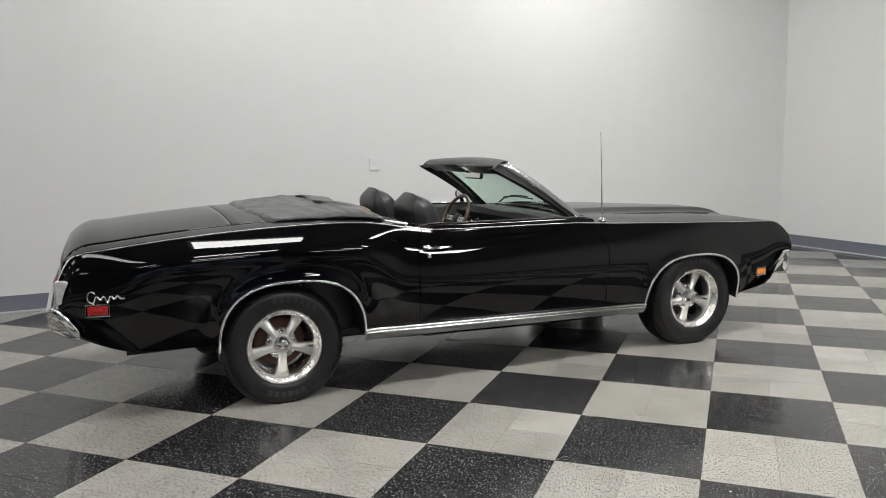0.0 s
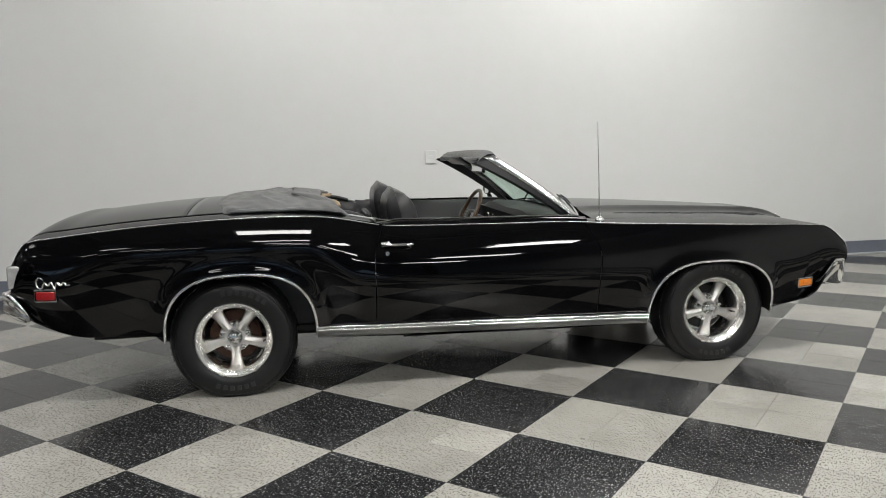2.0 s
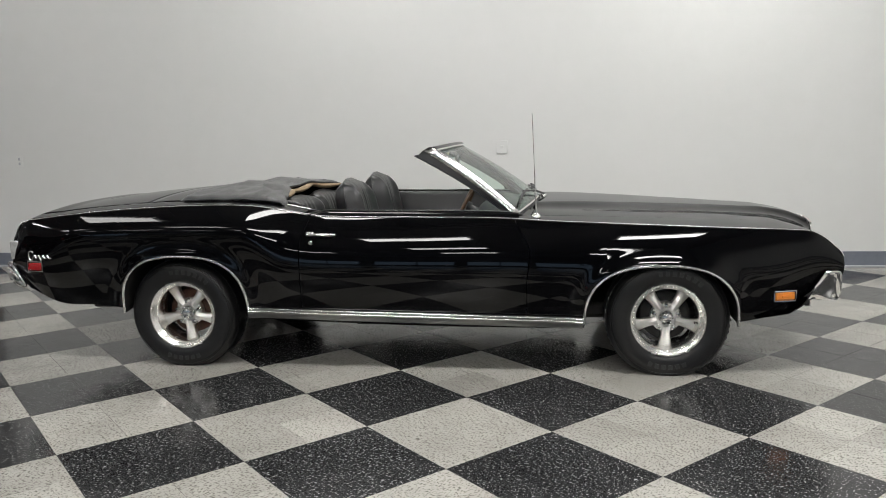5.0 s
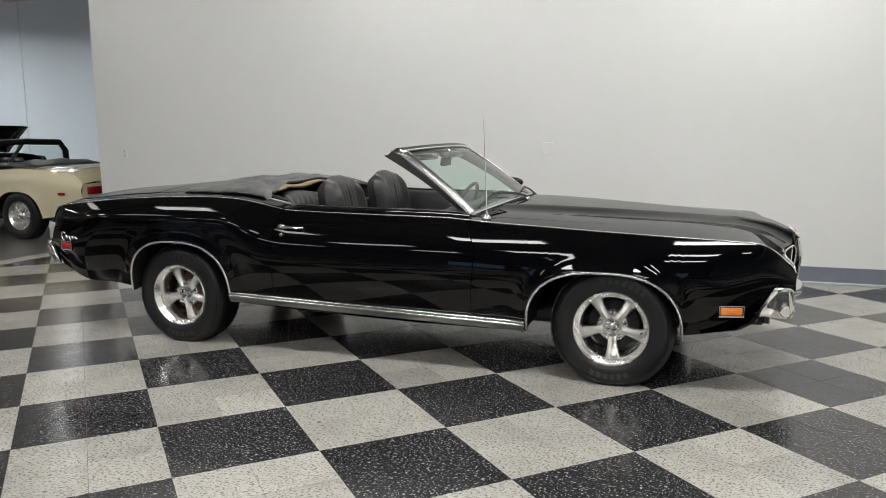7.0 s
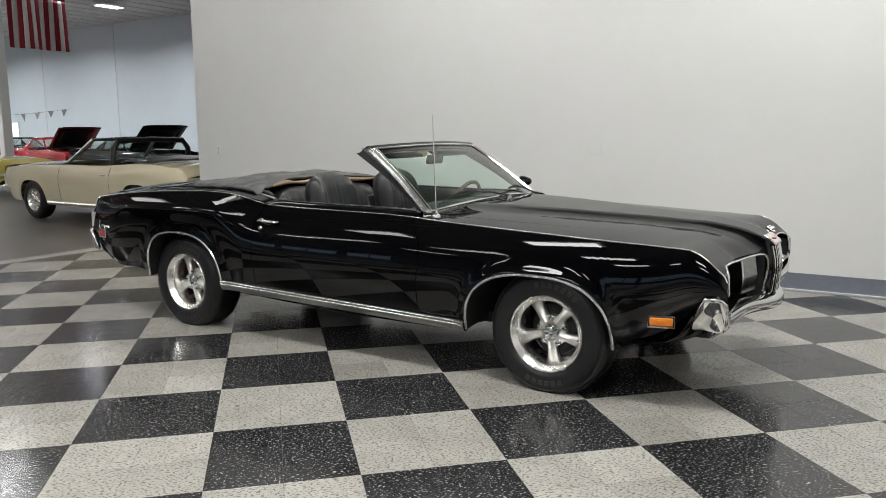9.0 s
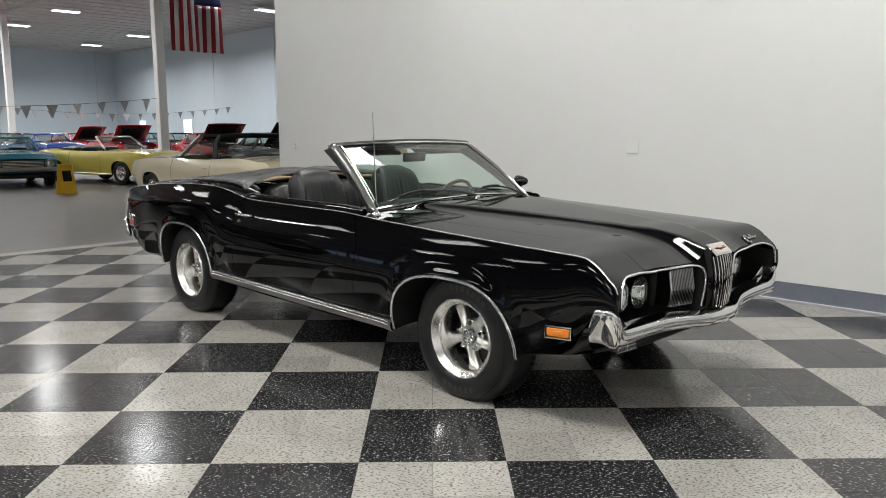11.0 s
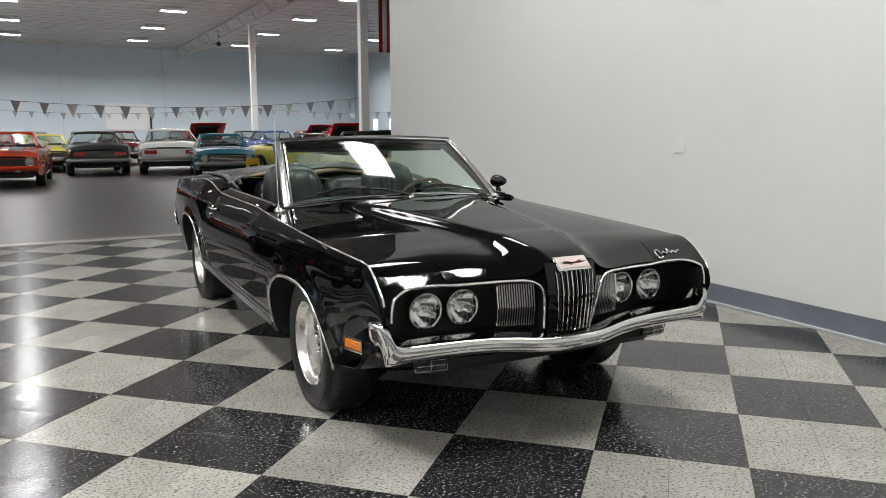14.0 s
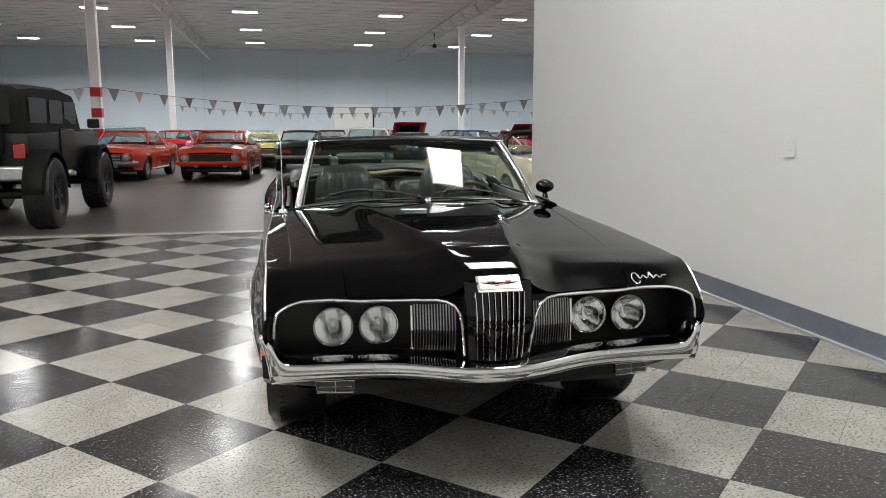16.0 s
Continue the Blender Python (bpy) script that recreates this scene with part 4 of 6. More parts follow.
bm = bmesh.new()
grid(bm, [[pane(y, t) for y in spread(-1, 1, 25)] for t in spread(0, 1, 11)])
screen = part("windscreen", bm, GLASS, car, "green-tinted curved windscreen")
screen.visible_shadow = False
for sign in (-1, 1):
    bm = bmesh.new()
    rows = []
    for t in spread(-0.04, 1.02, 14):
        p = pane(sign, t)
        back = Vector((-0.055 - 0.05 * t, 0.0, -0.012))
        rows.append([p + Vector((0.004, -sign * 0.028, 0.006)), p + Vector((0.010, -sign * 0.002, 0.010)), p + Vector((0.002, sign * 0.016, 0.004)), p + Vector((-0.012, sign * 0.019, -0.004)), p + back * 0.5 + Vector((0, sign * 0.018, 0))])
    grid(bm, rows)
    pil = thick(part("pillar_moulding", bm, PILLAR_BRIGHT, car, "bright windscreen pillar"), 0.004)
    bm = bmesh.new()
    rows = []
    for t in spread(-0.05, 1.0, 12):
        p = pane(sign, t)
        w = 0.026 + 0.085 * max(t, 0) ** 1.5
        rows.append([p + Vector((-0.012, sign * 0.014, -0.012)), p + Vector((-w, sign * 0.012, -0.03)), p + Vector((-w - 0.01, -sign * 0.02, -0.036)), p + Vector((-0.02, -sign * 0.032, -0.016))])
    grid(bm, rows, close_u=True)
    part("pillar", bm, VINYL, car, "black inner pillar")
    bm = bmesh.new()
    sweep(bm, [pane(sign, t) + Vector((0.006, -sign * 0.03, 0.008)) for t in spread(0, 1, 12)], 0.005, 6)
    part("pillar_bead", bm, CHROME, car)
bm = bmesh.new()
rows = []
for y in spread(-1.0, 1.0, 31):
    p = pane(y, 1.0)
    rows.append([p + Vector(v) for v in ((0.016, 0, -0.014), (0.02, 0, 0.004), (0.004, 0, 0.018), (-0.03, 0, 0.016), (-0.062, 0, -0.002), (-0.088, 0, -0.024), (-0.094, 0, -0.036), (-0.07, 0, -0.038), (-0.02, 0, -0.03))])
vs = grid(bm, rows, close_u=True)
bm.faces.new(vs[0])
bm.faces.new(list(reversed(vs[-1])))
part("header", bm, VINYL, car, "black windscreen header rail")
bm = bmesh.new()
sweep(bm, [pane(y, 1.0) + Vector((0.017, 0, -0.001)) for y in spread(-1, 1, 31)], 0.0065, 8)
part("header_bead", bm, CHROME, car, "thin chrome bead along the header")
bm = bmesh.new()
grid(bm, [[pane(y, 1.0) + Vector(v) for v in ((-0.092, 0, -0.03), (-0.097, 0, -0.042), (-0.08, 0, -0.044), (-0.03, 0, -0.036), (-0.01, 0, -0.03))] for y in spread(-1.0, 1.0, 25)])
thick(part("header_liner", bm, VINYL, car), 0.004)
bm = bmesh.new()
sweep(bm, [pane(y, 0.0) + Vector((0.006, 0, 0.003)) for y in spread(-1, 1, 25)], 0.007, 8)
part("screen_foot_moulding", bm, CHROME, car, "thin chrome moulding")
bm = bmesh.new()
grid(bm, [[pane(y, 0.0) + Vector((dx, 0, dz)) for y in spread(-1.02, 1.02, 25)] for dx, dz in ((0.012, -0.006), (0.03, -0.03))])
part("screen_seal", bm, RUBBER, car)
for sign in (-1, 1):
    m = pose(0.068, sign * 0.31, 1.222, 0, -58, sign * 3)
    part("sun_visor", boxes(((0.02, 0.48, 0.1), (0, 0, 0), 0.009, None, 2)), VINYL, car, "folded black sun visor", m=m)
mir = part("rear_view_mirror", boxes(((0.025, 0.22, 0.062), (0, 0, 0), 0.011, None, 2)), MATT_BLACK, car, "black inside mirror", m=pose(0.16, 0.01, 1.175, 0, 8, 6))
part("mirror_glass", boxes(((0.003, 0.2, 0.048), (-0.014, 0, 0), 0.001)), CHROME, mir)
bm = bmesh.new()
sweep(bm, [(0.012, 0, 0.02), (0.03, 0, 0.06), (0.0, 0, 0.085)], 0.008, 6)
part("mirror_stem", bm, CHROME, mir)
part("visor_tag", boxes(((0.002, 0.11, 0.045), (0.105, -0.06, 1.215), 0.0)), mottled("pale_tag", (0.6, 0.5, 0.25), (0.7, 0.6, 0.35), 30), car, smooth=False)

# wipers
for blade, arm in ((((-0.86, 0.05), (-0.6, 0.11), (-0.33, 0.125)), ((-0.56, 0.125), (-0.2, 0.05), (0.03, -0.05))), (((0.1, 0.05), (0.34, 0.09), (0.6, 0.10)), ((0.38, 0.1), (0.65, 0.05), (0.86, -0.06)))):
    up = Vector((0.012, 0, 0.02))
    bm = bmesh.new()
    sweep(bm, [pane(y, t) + up for y, t in arm], lambda k: 0.0055 + 0.002 * k, 6)
    wiper = part("wiper", bm, MATT_BLACK, car, "black wiper with a slim rubber blade")
    for k in range(1):
        bm = bmesh.new()
        a = [Vector(pane(y, t)) for y, t in blade]
        pts = [a[0].lerp(a[1], q) for q in spread(0, 1, 6)] + [a[1].lerp(a[2], q) for q in spread(0.2, 1, 5)]
        sweep(bm, [p + up * 0.6 for p in pts], 0.006, 6, 0.8)
        sweep(bm, [p + up * 1.1 for p in pts[2:-2]], 0.005, 6)
        part("wiper_blade", bm, RUBBER, wiper)
    bm = bmesh.new()
    y, t = arm[-1]
    lathe(bm, [(0.0, -0.02), (0.016, -0.016), (0.02, 0.0), (0.022, 0.02)], 16, Matrix.Translation(pane(y, t) + Vector((0.01, 0, 0.004))) @ pose(0, 0, 0, -90, 0, 0))
    part("wiper_pivot", bm, CHROME, wiper)

# aerial
bm = bmesh.new()
sweep(bm, [(0.694, -0.785, 0.885), (0.686, -0.786, 1.16), (0.675, -0.785, 1.452)], lambda k: 0.0042 - 0.002 * k, 6)
ant = part("aerial", bm, CHROME, car, "thin chrome radio aerial")
bm = bmesh.new()
lathe(bm, [(0.0, -0.03), (0.007, -0.03), (0.009, -0.012), (0.02, -0.006), (0.026, 0.004), (0.026, 0.012)], 16, pose(0.694, -0.785, 0.892, -90, 0, 0))
part("aerial_base", bm, CHROME, ant)
# driver's outside mirror
dm = pose(0.42, 0.812, 0.986, 0, 0, 12)
bm = bmesh.new()
lathe(bm, [(0.0, -0.075), (0.03, -0.062), (0.048, -0.03), (0.056, 0.0), (0.057, 0.012), (0.053, 0.014)], 20, dm @ pose(0, 0, 0, 0, 0, 90) @ Matrix.Diagonal((1.0, 1, 0.74, 1)))
om = part("outside_mirror", bm, PAINT_BLACK, car, "black bullet-shaped door mirror")
bm = bmesh.new()
lathe(bm, [(0.0, 0.012), (0.05, 0.012), (0.056, 0.008)], 20, dm @ pose(0, 0, 0, 0, 0, 90) @ Matrix.Diagonal((1.0, 1, 0.74, 1)))
part("mirror_glass", bm, CHROME, om)
bm = bmesh.new()
sweep(bm, [(0.425, 0.812, 0.951), (0.435, 0.812, 0.927), (0.445, 0.808, 0.882)], lambda k: 0.013 + 0.009 * k, 10)
part("mirror_foot", bm, PAINT_BLACK, om)

# ---- door tops, inner panels and tub ----
for sign in (-1, 1):
    bm = bmesh.new()
    rows = []
    for s in spread(-0.62, 0.60, 30):
        yt = c_ym(s) - c_dt(s)
        zt = c_zt(s)
        rise = 0.026 * sstep(-0.64, -0.5, s)
        rows.append([(s, sign * yt, zt), (s, sign * (yt - 0.012), zt + rise * 0.5), (s, sign * (yt - 0.04), zt + rise), (s, sign * (yt - 0.055), zt + rise), (s, sign * (yt - 0.06), zt + rise - 0.02)])
    grid(bm, rows)
    part("door_cap", bm, PAINT_BLACK, car)
    bm = bmesh.new()
    sweep(bm, [(s, sign * (c_ym(s) - c_dt(s) - 0.046), c_zt(s) + 0.028 * sstep(-0.64, -0.5, s)) for s in spread(-0.62, 0.56, 26)], 0.006, 6)
    part("window_slot_moulding", bm, CHROME, car, "thin chrome moulding")
    bm = bmesh.new()
    rows = []
    for s in spread(-0.62, 0.56, 20):
        yt = c_ym(s) - c_dt(s)
        zt = c_zt(s)
        rows.append([(s, sign * (yt - 0.066), zt + 0.02), (s, sign * (yt - 0.085), zt + 0.022), (s, sign * (yt - 0.1), zt - 0.01), (s, sign * (yt - 0.098), 0.72), (s, sign * (yt - 0.12), 0.68), (s, sign * (yt - 0.1), 0.6), (s, sign * (yt - 0.1), 0.33)])
    grid(bm, rows)
    part("door_trim", bm, VINYL, car, "black vinyl inner door panel")
    part("arm_rest", boxes(((0.34, 0.06, 0.05), (-0.1, sign * 0.705, 0.70), 0.02, None, 2)), VINYL, car)
    bm = bmesh.new()
    rows = []
    for s in spread(-1.25, -0.62, 14):
        yt = c_ym(s) - c_dt(s)
        zt = c_zt(s)
        rows.append([(s, sign * (yq(s) - 0.0), deck_z(s, yq(s)) - 0.004), (s, sign * (yq(s) - 0.03), deck_z(s, yq(s)) - 0.01), (s, sign * (yq(s) - 0.05), zt - 0.06), (s, sign * 0.66, 0.6), (s, sign * 0.66, 0.33)])
    grid(bm, rows)
    part("rear_side_trim", bm, VINYL, car, "black vinyl rear side panel")
    bm = bmesh.new()
    sweep(bm, [(s, sign * (yq(s) - 0.01), deck_z(s, yq(s)) + 0.002) for s in spread(-1.1, -0.63, 16)], 0.008, 8, 0.7)
    part("pinch_moulding", bm, BRUSHED, car, "bright moulding round the rear well")
part("cabin_floor", boxes(((2.1, 1.4, 0.03), (-0.3, 0, 0.32)), ((0.03, 1.4, 0.6), (-1.3, 0, 0.62)), ((0.03, 1.5, 0.55), (0.6, 0, 0.62)), ((1.2, 0.22, 0.18), (0.0, 0, 0.40), 0.05)), DARK, car, "black carpeted floor")
part("console", boxes(((0.75, 0.2, 0.16), (-0.02, 0, 0.52), 0.03, None, 2)), VINYL, car)
bm = bmesh.new()
sweep(bm, [(0.12, 0, 0.58), (0.10, 0, 0.68), (0.09, 0, 0.74)], 0.008, 8)
bmesh.ops.create_uvsphere(bm, u_segments=12, v_segments=8, radius=0.025, matrix=Matrix.Translation((0.09, 0, 0.755)))
part("shift_lever", bm, CHROME, car)

# ---- dashboard ----
bm = bmesh.new()
rows = []
for y in spread(-0.70, 0.70, 33):
    hump = 0.03 * math.exp(-((y - 0.37) / 0.22) ** 2) + 0.02 * math.exp(-((y + 0.37) / 0.25) ** 2)
    edge = 0.05 * (abs(y) / 0.7) ** 4
    base = pane(y / 0.72, 0.0)
    rows.append([(base.x - 0.02, y, base.z - 0.028), (0.48, y, 0.912 + hump * 0.5 - edge * 0.5), (0.40, y, 0.915 + hump * 0.6 - edge * 0.6), (0.345, y, 0.905 + hump * 0.6 - edge), (0.325, y, 0.875), (0.345, y, 0.83), (0.35, y, 0.72), (0.33, y, 0.67), (0.36, y, 0.62), (0.55, y, 0.58)])
grid(bm, rows)
dash = thick(part("dashboard", bm, DASH, car, "black padded dashboard with round dials"), 0.006)
for y, z, r in ((0.47, 0.775, 0.055), (0.33, 0.775, 0.055), (0.2, 0.79, 0.034), (0.09, 0.79, 0.034)):
    bm = bmesh.new()
    lathe(bm, [(0.0, 0.006), (r - 0.006, 0.006), (r - 0.004, -0.004), (r, -0.006), (r + 0.003, 0.004)], 24, pose(0.338, y, z, 0, 0, -90))
    gauge = part("gauge", bm, MATT_BLACK, dash, "round black dial")
    bm = bmesh.new()
    lathe(bm, [(r - 0.004, -0.005), (r, -0.008), (r + 0.003, -0.004)], 24, pose(0.338, y, z, 0, 0, -90))
    part("gauge_ring", bm, CHROME, gauge)
for k in range(4):
    part("switch", boxes(((0.012, 0.02, 0.036), (0.335, -0.04 + 0.03 * k, 0.735), 0.003)), CLEAR_LENS, dash)
part("glovebox_lid", boxes(((0.012, 0.36, 0.1), (0.338, -0.36, 0.765), 0.006)), DASH, dash)

# ---- steering wheel ----
SM = pose(0.165, 0.37, 0.835, 0, 0, 0) @ pose(0, 0, 0, 0, 26, 0)
bm = bmesh.new()
sweep(bm, [SM @ Vector((0, 0.185 * math.cos(a), 0.185 * math.sin(a))) for a in np.linspace(0, math.tau, 49)[:-1]], 0.0135, 10, closed=True, up=(1, 0, 0.3))
sw = part("steering_wheel", bm, WOOD_RIM, car, "three-spoke steering wheel with a wooden rim")
for k, a in enumerate((0, 180, 270)):
    bm = bmesh.new()
    box(bm, (0.004, 0.038, 0.15), (0, 0, 0.1), 0.001, SM @ pose(0.01, 0, 0, a - 90, 0, 0))
    part("spoke", bm, BRUSHED, sw, "brushed metal spoke")
    for q in (0.075, 0.105, 0.135):
        bm = bmesh.new()
        disc(bm, 0.009, SM @ pose(0.01, 0, 0, a - 90, 0, 0) @ Matrix.Translation((-0.0026, 0, q)) @ pose(0, 0, 0, 0, -90, 0), 12)
        part("spoke_hole", bm, MATT_BLACK, sw)
bm = bmesh.new()
lathe(bm, [(0.0, -0.03), (0.03, -0.026), (0.042, -0.01), (0.045, 0.02)], 24, SM @ pose(0.02, 0, 0, 0, 0, -90))
part("hub", bm, MATT_BLACK, sw)
bm = bmesh.new()
sweep(bm, [SM @ Vector((0.03, 0, 0)), SM @ Vector((0.2, 0, 0.0))], 0.03, 12)
part("column", bm, MATT_BLACK, sw)


# ---- seats ----
def cushion(name, w, h, d, parent, m, pleats, mat=VINYL, taper=0.0, lean=0.0):
    """A padded block: rounded edges, swelling bolsters at the sides and sewn pleats between them."""
    bm = bmesh.new()
    nu, nv = 33, 19
    front, back = [], []
    for j in range(nv):
        v = j / (nv - 1)
        rowf, rowb = [], []
        for i in range(nu):
            u = -1 + 2 * i / (nu - 1)
            ww = w / 2 * (1 - taper * v**2) * (1 - 0.16 * max(0, v - 0.78) ** 2 * 20 * abs(u) ** 1)
            x = u * ww
            z = h * (v - 0.10 * max(0, v - 0.7) ** 2 * abs(u) ** 3 * 6)
            edge = min((1 - abs(u)) * 4.5, (1 - v) * 4.0, v * 5.0, 1.0)
            puff = d / 2 * math.sqrt(max(1 - (1 - edge) ** 2, 0.0))
            bol = 0.028 * math.exp(-((abs(u) - 0.78) / 0.14) ** 2) * min(1, (1 - v) * 5)
            groove = 0.0
            if abs(u) < 0.62 and 0.06 < v < 0.86:
                groove = 0.0085 * (1 - abs(math.sin(u / 0.62 * math.pi * pleats / 2)) ** 0.35)
            rowf.append((puff + bol - groove + lean * v, x, z))
            rowb.append((-puff + lean * v, x, z))
        front.append(rowf)
        back.append(rowb)
    grid(bm, front)
    grid(bm, [list(reversed(r)) for r in back])
    bmesh.ops.remove_doubles(bm, verts=bm.verts, dist=1e-4)
    return part(name, bm, mat, parent, m=m)


for sign in (-1, 1):
    seat = bpy.data.objects.new("bucket_seat", None)
    scene.collection.objects.link(seat)
    seat.parent = car
    seat.matrix_basis = pose(-0.30, sign * 0.37, 0.345)
    seat["label"] = "black pleated vinyl bucket seat"
    cushion("backrest", 0.45, 0.66, 0.15, seat, pose(-0.05, 0, 0.1, 0, -12, 0), 6, taper=0.16)
    bm = bmesh.new()
    sweep(bm, [Vector((-0.145 + 0.012 * math.cos(a * 2), 0.2 * math.cos(a), 0.45 + 0.27 * math.sin(a))) for a in np.linspace(-0.3, math.pi + 0.3, 26)], 0.005, 6)
    part("piping", bm, VINYL, seat)
    cushion("seat_cushion", 0.52, 0.5, 0.16, seat, pose(0.42, 0, 0.12, 0, -84, 0), 6)
    part("seat_shell", boxes(((0.05, 0.4, 0.5), (-0.16, 0, 0.34), 0.025, pose(0, 0, 0, 0, -12, 0), 2), ((0.45, 0.46, 0.12), (0.14, 0, 0.02), 0.04, None, 2)), VINYL, seat)
bench = bpy.data.objects.new("rear_bench", None)
scene.collection.objects.link(bench)
bench.parent = car
bench.matrix_basis = pose(-0.66, 0, 0.43)
bench["label"] = "black pleated vinyl rear bench"
for y in (-0.27, 0.27):
    cushion("backrest", 0.54, 0.50, 0.16, bench, pose(-0.1, y, 0.06, 0, -14, 0), 5)
    cushion("seat_cushion", 0.54, 0.3, 0.16, bench, pose(0.2, y, 0.06, 0, -86, 0), 5)

# ---- folded top ----
def crumple(s, y):
    """Height of the folded cloth over the deck."""
    n1 = noise.noise(Vector((s * 3.1, y * 2.3, 1.7)))
    n2 = noise.noise(Vector((s * 8.0 + 2 * y, y * 4.0, 5.1)))
    n3 = noise.noise(Vector((s * 19.0, y * 8.0 + s * 6, 9.4)))
    rise = sstep(-1.53, -1.12, s) * (1 - 0.5 * sstep(-0.86, -0.68, s))
    side = 1 - sstep(0.36, 0.74, abs(y))
    ridge = 1 - abs(noise.noise(Vector((s * 6.5 + 1.2 * y, y * 1.6 - s, 3.9)))) * 2.6
    return 0.008 + rise * (0.004 + 0.026 * side) + (0.008 * n1 + 0.009 * n2 + 0.016 * max(ridge, 0) ** 1.5 * (0.25 + 0.75 * side)) * (0.3 + 0.7 * rise) + 0.007 * n3


bm = bmesh.new()
rows = []
for i in range(64):
    a = i / 63
    row = []
    for j in range(72):
        y = -0.745 + 1.49 * j / 71
        edge = 0.02 * noise.noise(Vector((y * 6, 3.3, 0))) + 0.012 * noise.noise(Vector((y * 17, 7.3, 0)))
        s_front = -0.93 + 0.10 * sstep(0.25, 0.5, abs(y)) + 0.07 * sstep(0.58, 0.74, abs(y)) + edge * 0.6
        s_back = -1.52 + 0.10 * (abs(y) / 0.8) ** 2 + edge
        s = s_back + (s_front - s_back) * a
        z = deck_z(min(s, -0.62), min(abs(y), 0.82)) + crumple(s, y)
        fold = math.exp(-((a - 1) / 0.04) ** 2)
        z -= 0.02 * fold + 0.016 * math.exp(-(a / 0.03) ** 2)
        z += 0.012 * sstep(0.4, 0.7, abs(y))
        if abs(y) > 0.7:
            z -= 0.012 * ((abs(y) - 0.7) / 0.045) ** 2
        row.append((s, y, z))
    rows.append(row)
grid(bm, rows)
top = thick(part("folded_top", bm, TOP_CLOTH, car, "crumpled grey-black vinyl top folded behind the seats"), 0.012)
bm = bmesh.new()
sweep(bm, [(-0.905 + 0.09 * sstep(0.2, 0.5, abs(y)) + 0.02 * math.cos(y * 9), y, 1.014 - 0.03 * abs(y) + 0.01 * math.sin(y * 11)) for y in spread(-0.57, 0.57, 30)], lambda k: (0.021 + 0.004 * math.sin(k * 17)) * (1 - 0.6 * abs(2 * k - 1) ** 6), 10, 0.75)
part("top_lining", bm, TAN, top, "tan lining showing at the fold")
bm = bmesh.new()
grid(bm, [[(-0.915 + 0.08 * sstep(0.25, 0.5, abs(y)) + dx + 0.012 * math.sin(y * 7 + dx * 30), y, 1.04 + dz - 0.05 * (abs(y) / 0.62) ** 2 + 0.006 * math.sin(y * 13)) for y in spread(-0.62, 0.62, 40)] for dx, dz in ((-0.16, 0.03), (-0.06, 0.022), (-0.01, 0.014), (0.016, 0.006), (0.02, -0.004))])
thick(part("top_flap", bm, TOP_CLOTH, top), 0.01)
for sign in (-1, 1):
    bm = bmesh.new()
    sweep(bm, [(-1.0, sign * 0.64, 0.955), (-0.86, sign * 0.66, 0.97), (-0.76, sign * 0.665, 0.962), (-0.68, sign * 0.68, 0.94)], lambda k: 0.018 - 0.006 * k, 10)
    part("top_bow", bm, VINYL, top)

# ---- bright scripts, kept as plain flourishes ----
def flourish(m, length, height):
    pts = []
    for k in range(90):
        t = k / 89
        if t < 0.24:
            q = t / 0.24
            x = 0.11 + 0.11 * math.cos(0.6 + q * 4.9)
            z = 0.30 + 0.62 * math.sin(0.6 + q * 4.9) * 0.6
        else:
            q = (t - 0.24) / 0.76
            x = 0.2 + 0.8 * q
            z = 0.12 + 0.2 * (0.5 + 0.5 * math.sin(q * 27)) * (1 - 0.9 * sstep(0.75, 0.95, q)) - (0.2 * math.exp(-((q - 0.42) / 0.06) ** 2))
        pts.append(m @ Vector((x * length, 0, z * height)))
    bm = bmesh.new()
    sweep(bm, pts, 0.0036, 5, 0.8, up=(0, 1, 0))
    return bm


for sign in (-1, 1):
    s0 = -2.36 if sign < 0 else -2.20
    y0 = body.y(-2.28, 0.68) + 0.003
    tilt = math.degrees(math.atan((body.y(-2.2, 0.68) - body.y(-2.36, 0.68)) / 0.16))
    part("script_emblem", flourish(pose(s0, sign * (body.y(s0, 0.67) + 0.003), 0.655, 0, 0, -tilt if sign < 0 else 180 + tilt), 0.17, 0.075), BRIGHT, car, "bright script flourish")
yf = 0.57
zf = body.top(2.17, zc(2.17), yf + 0.1, 3.0)
part("script_emblem", flourish(pose(2.214, yf, zf - 0.024, 126, 0, 90) @ pose(0, 0, 0, 0, 0, 0), 0.15, 0.075), BRIGHT, car, "bright script flourish")

# ---- hall: columns, girders, fans ----
def column(u, v, banded):
    t = thing("column", hall(u, v), "pale painted steel column" + (" with red and white bands" if banded else ""), "column", "hall columns", "")
    part("shaft", boxes(((0.3, 0.3, ROOF - 0.9), (0, 0, (ROOF - 0.9) / 2), 0.02)), STEEL_PALE, t)
    part("base_plate", boxes(((0.5, 0.5, 0.03), (0, 0, 0.015), 0.005)), STEEL_PALE, t)
    part("cap_plate", boxes(((0.5, 0.5, 0.03), (0, 0, ROOF - 0.9), 0.005)), STEEL_PALE, t)
    if banded:
        for k, z in enumerate((1.56, 2.22, 2.88)):
            part("band", boxes(((0.31, 0.31, 0.3), (0, 0, z - 0.35), 0.01)), BAND_RED, t, "red band")
    return t


BAND_RED = mottled("red_band", (0.42, 0.02, 0.025), (0.5, 0.03, 0.03), 8, 0.4, 0.5)
for u, row in ((-21.8, (10.72, -4.9, -20.8)), (-38.2, (10.9, -4.75, -20.6))):
    for v in row:
        column(u, v, (u, v) == (-21.8, -4.9))


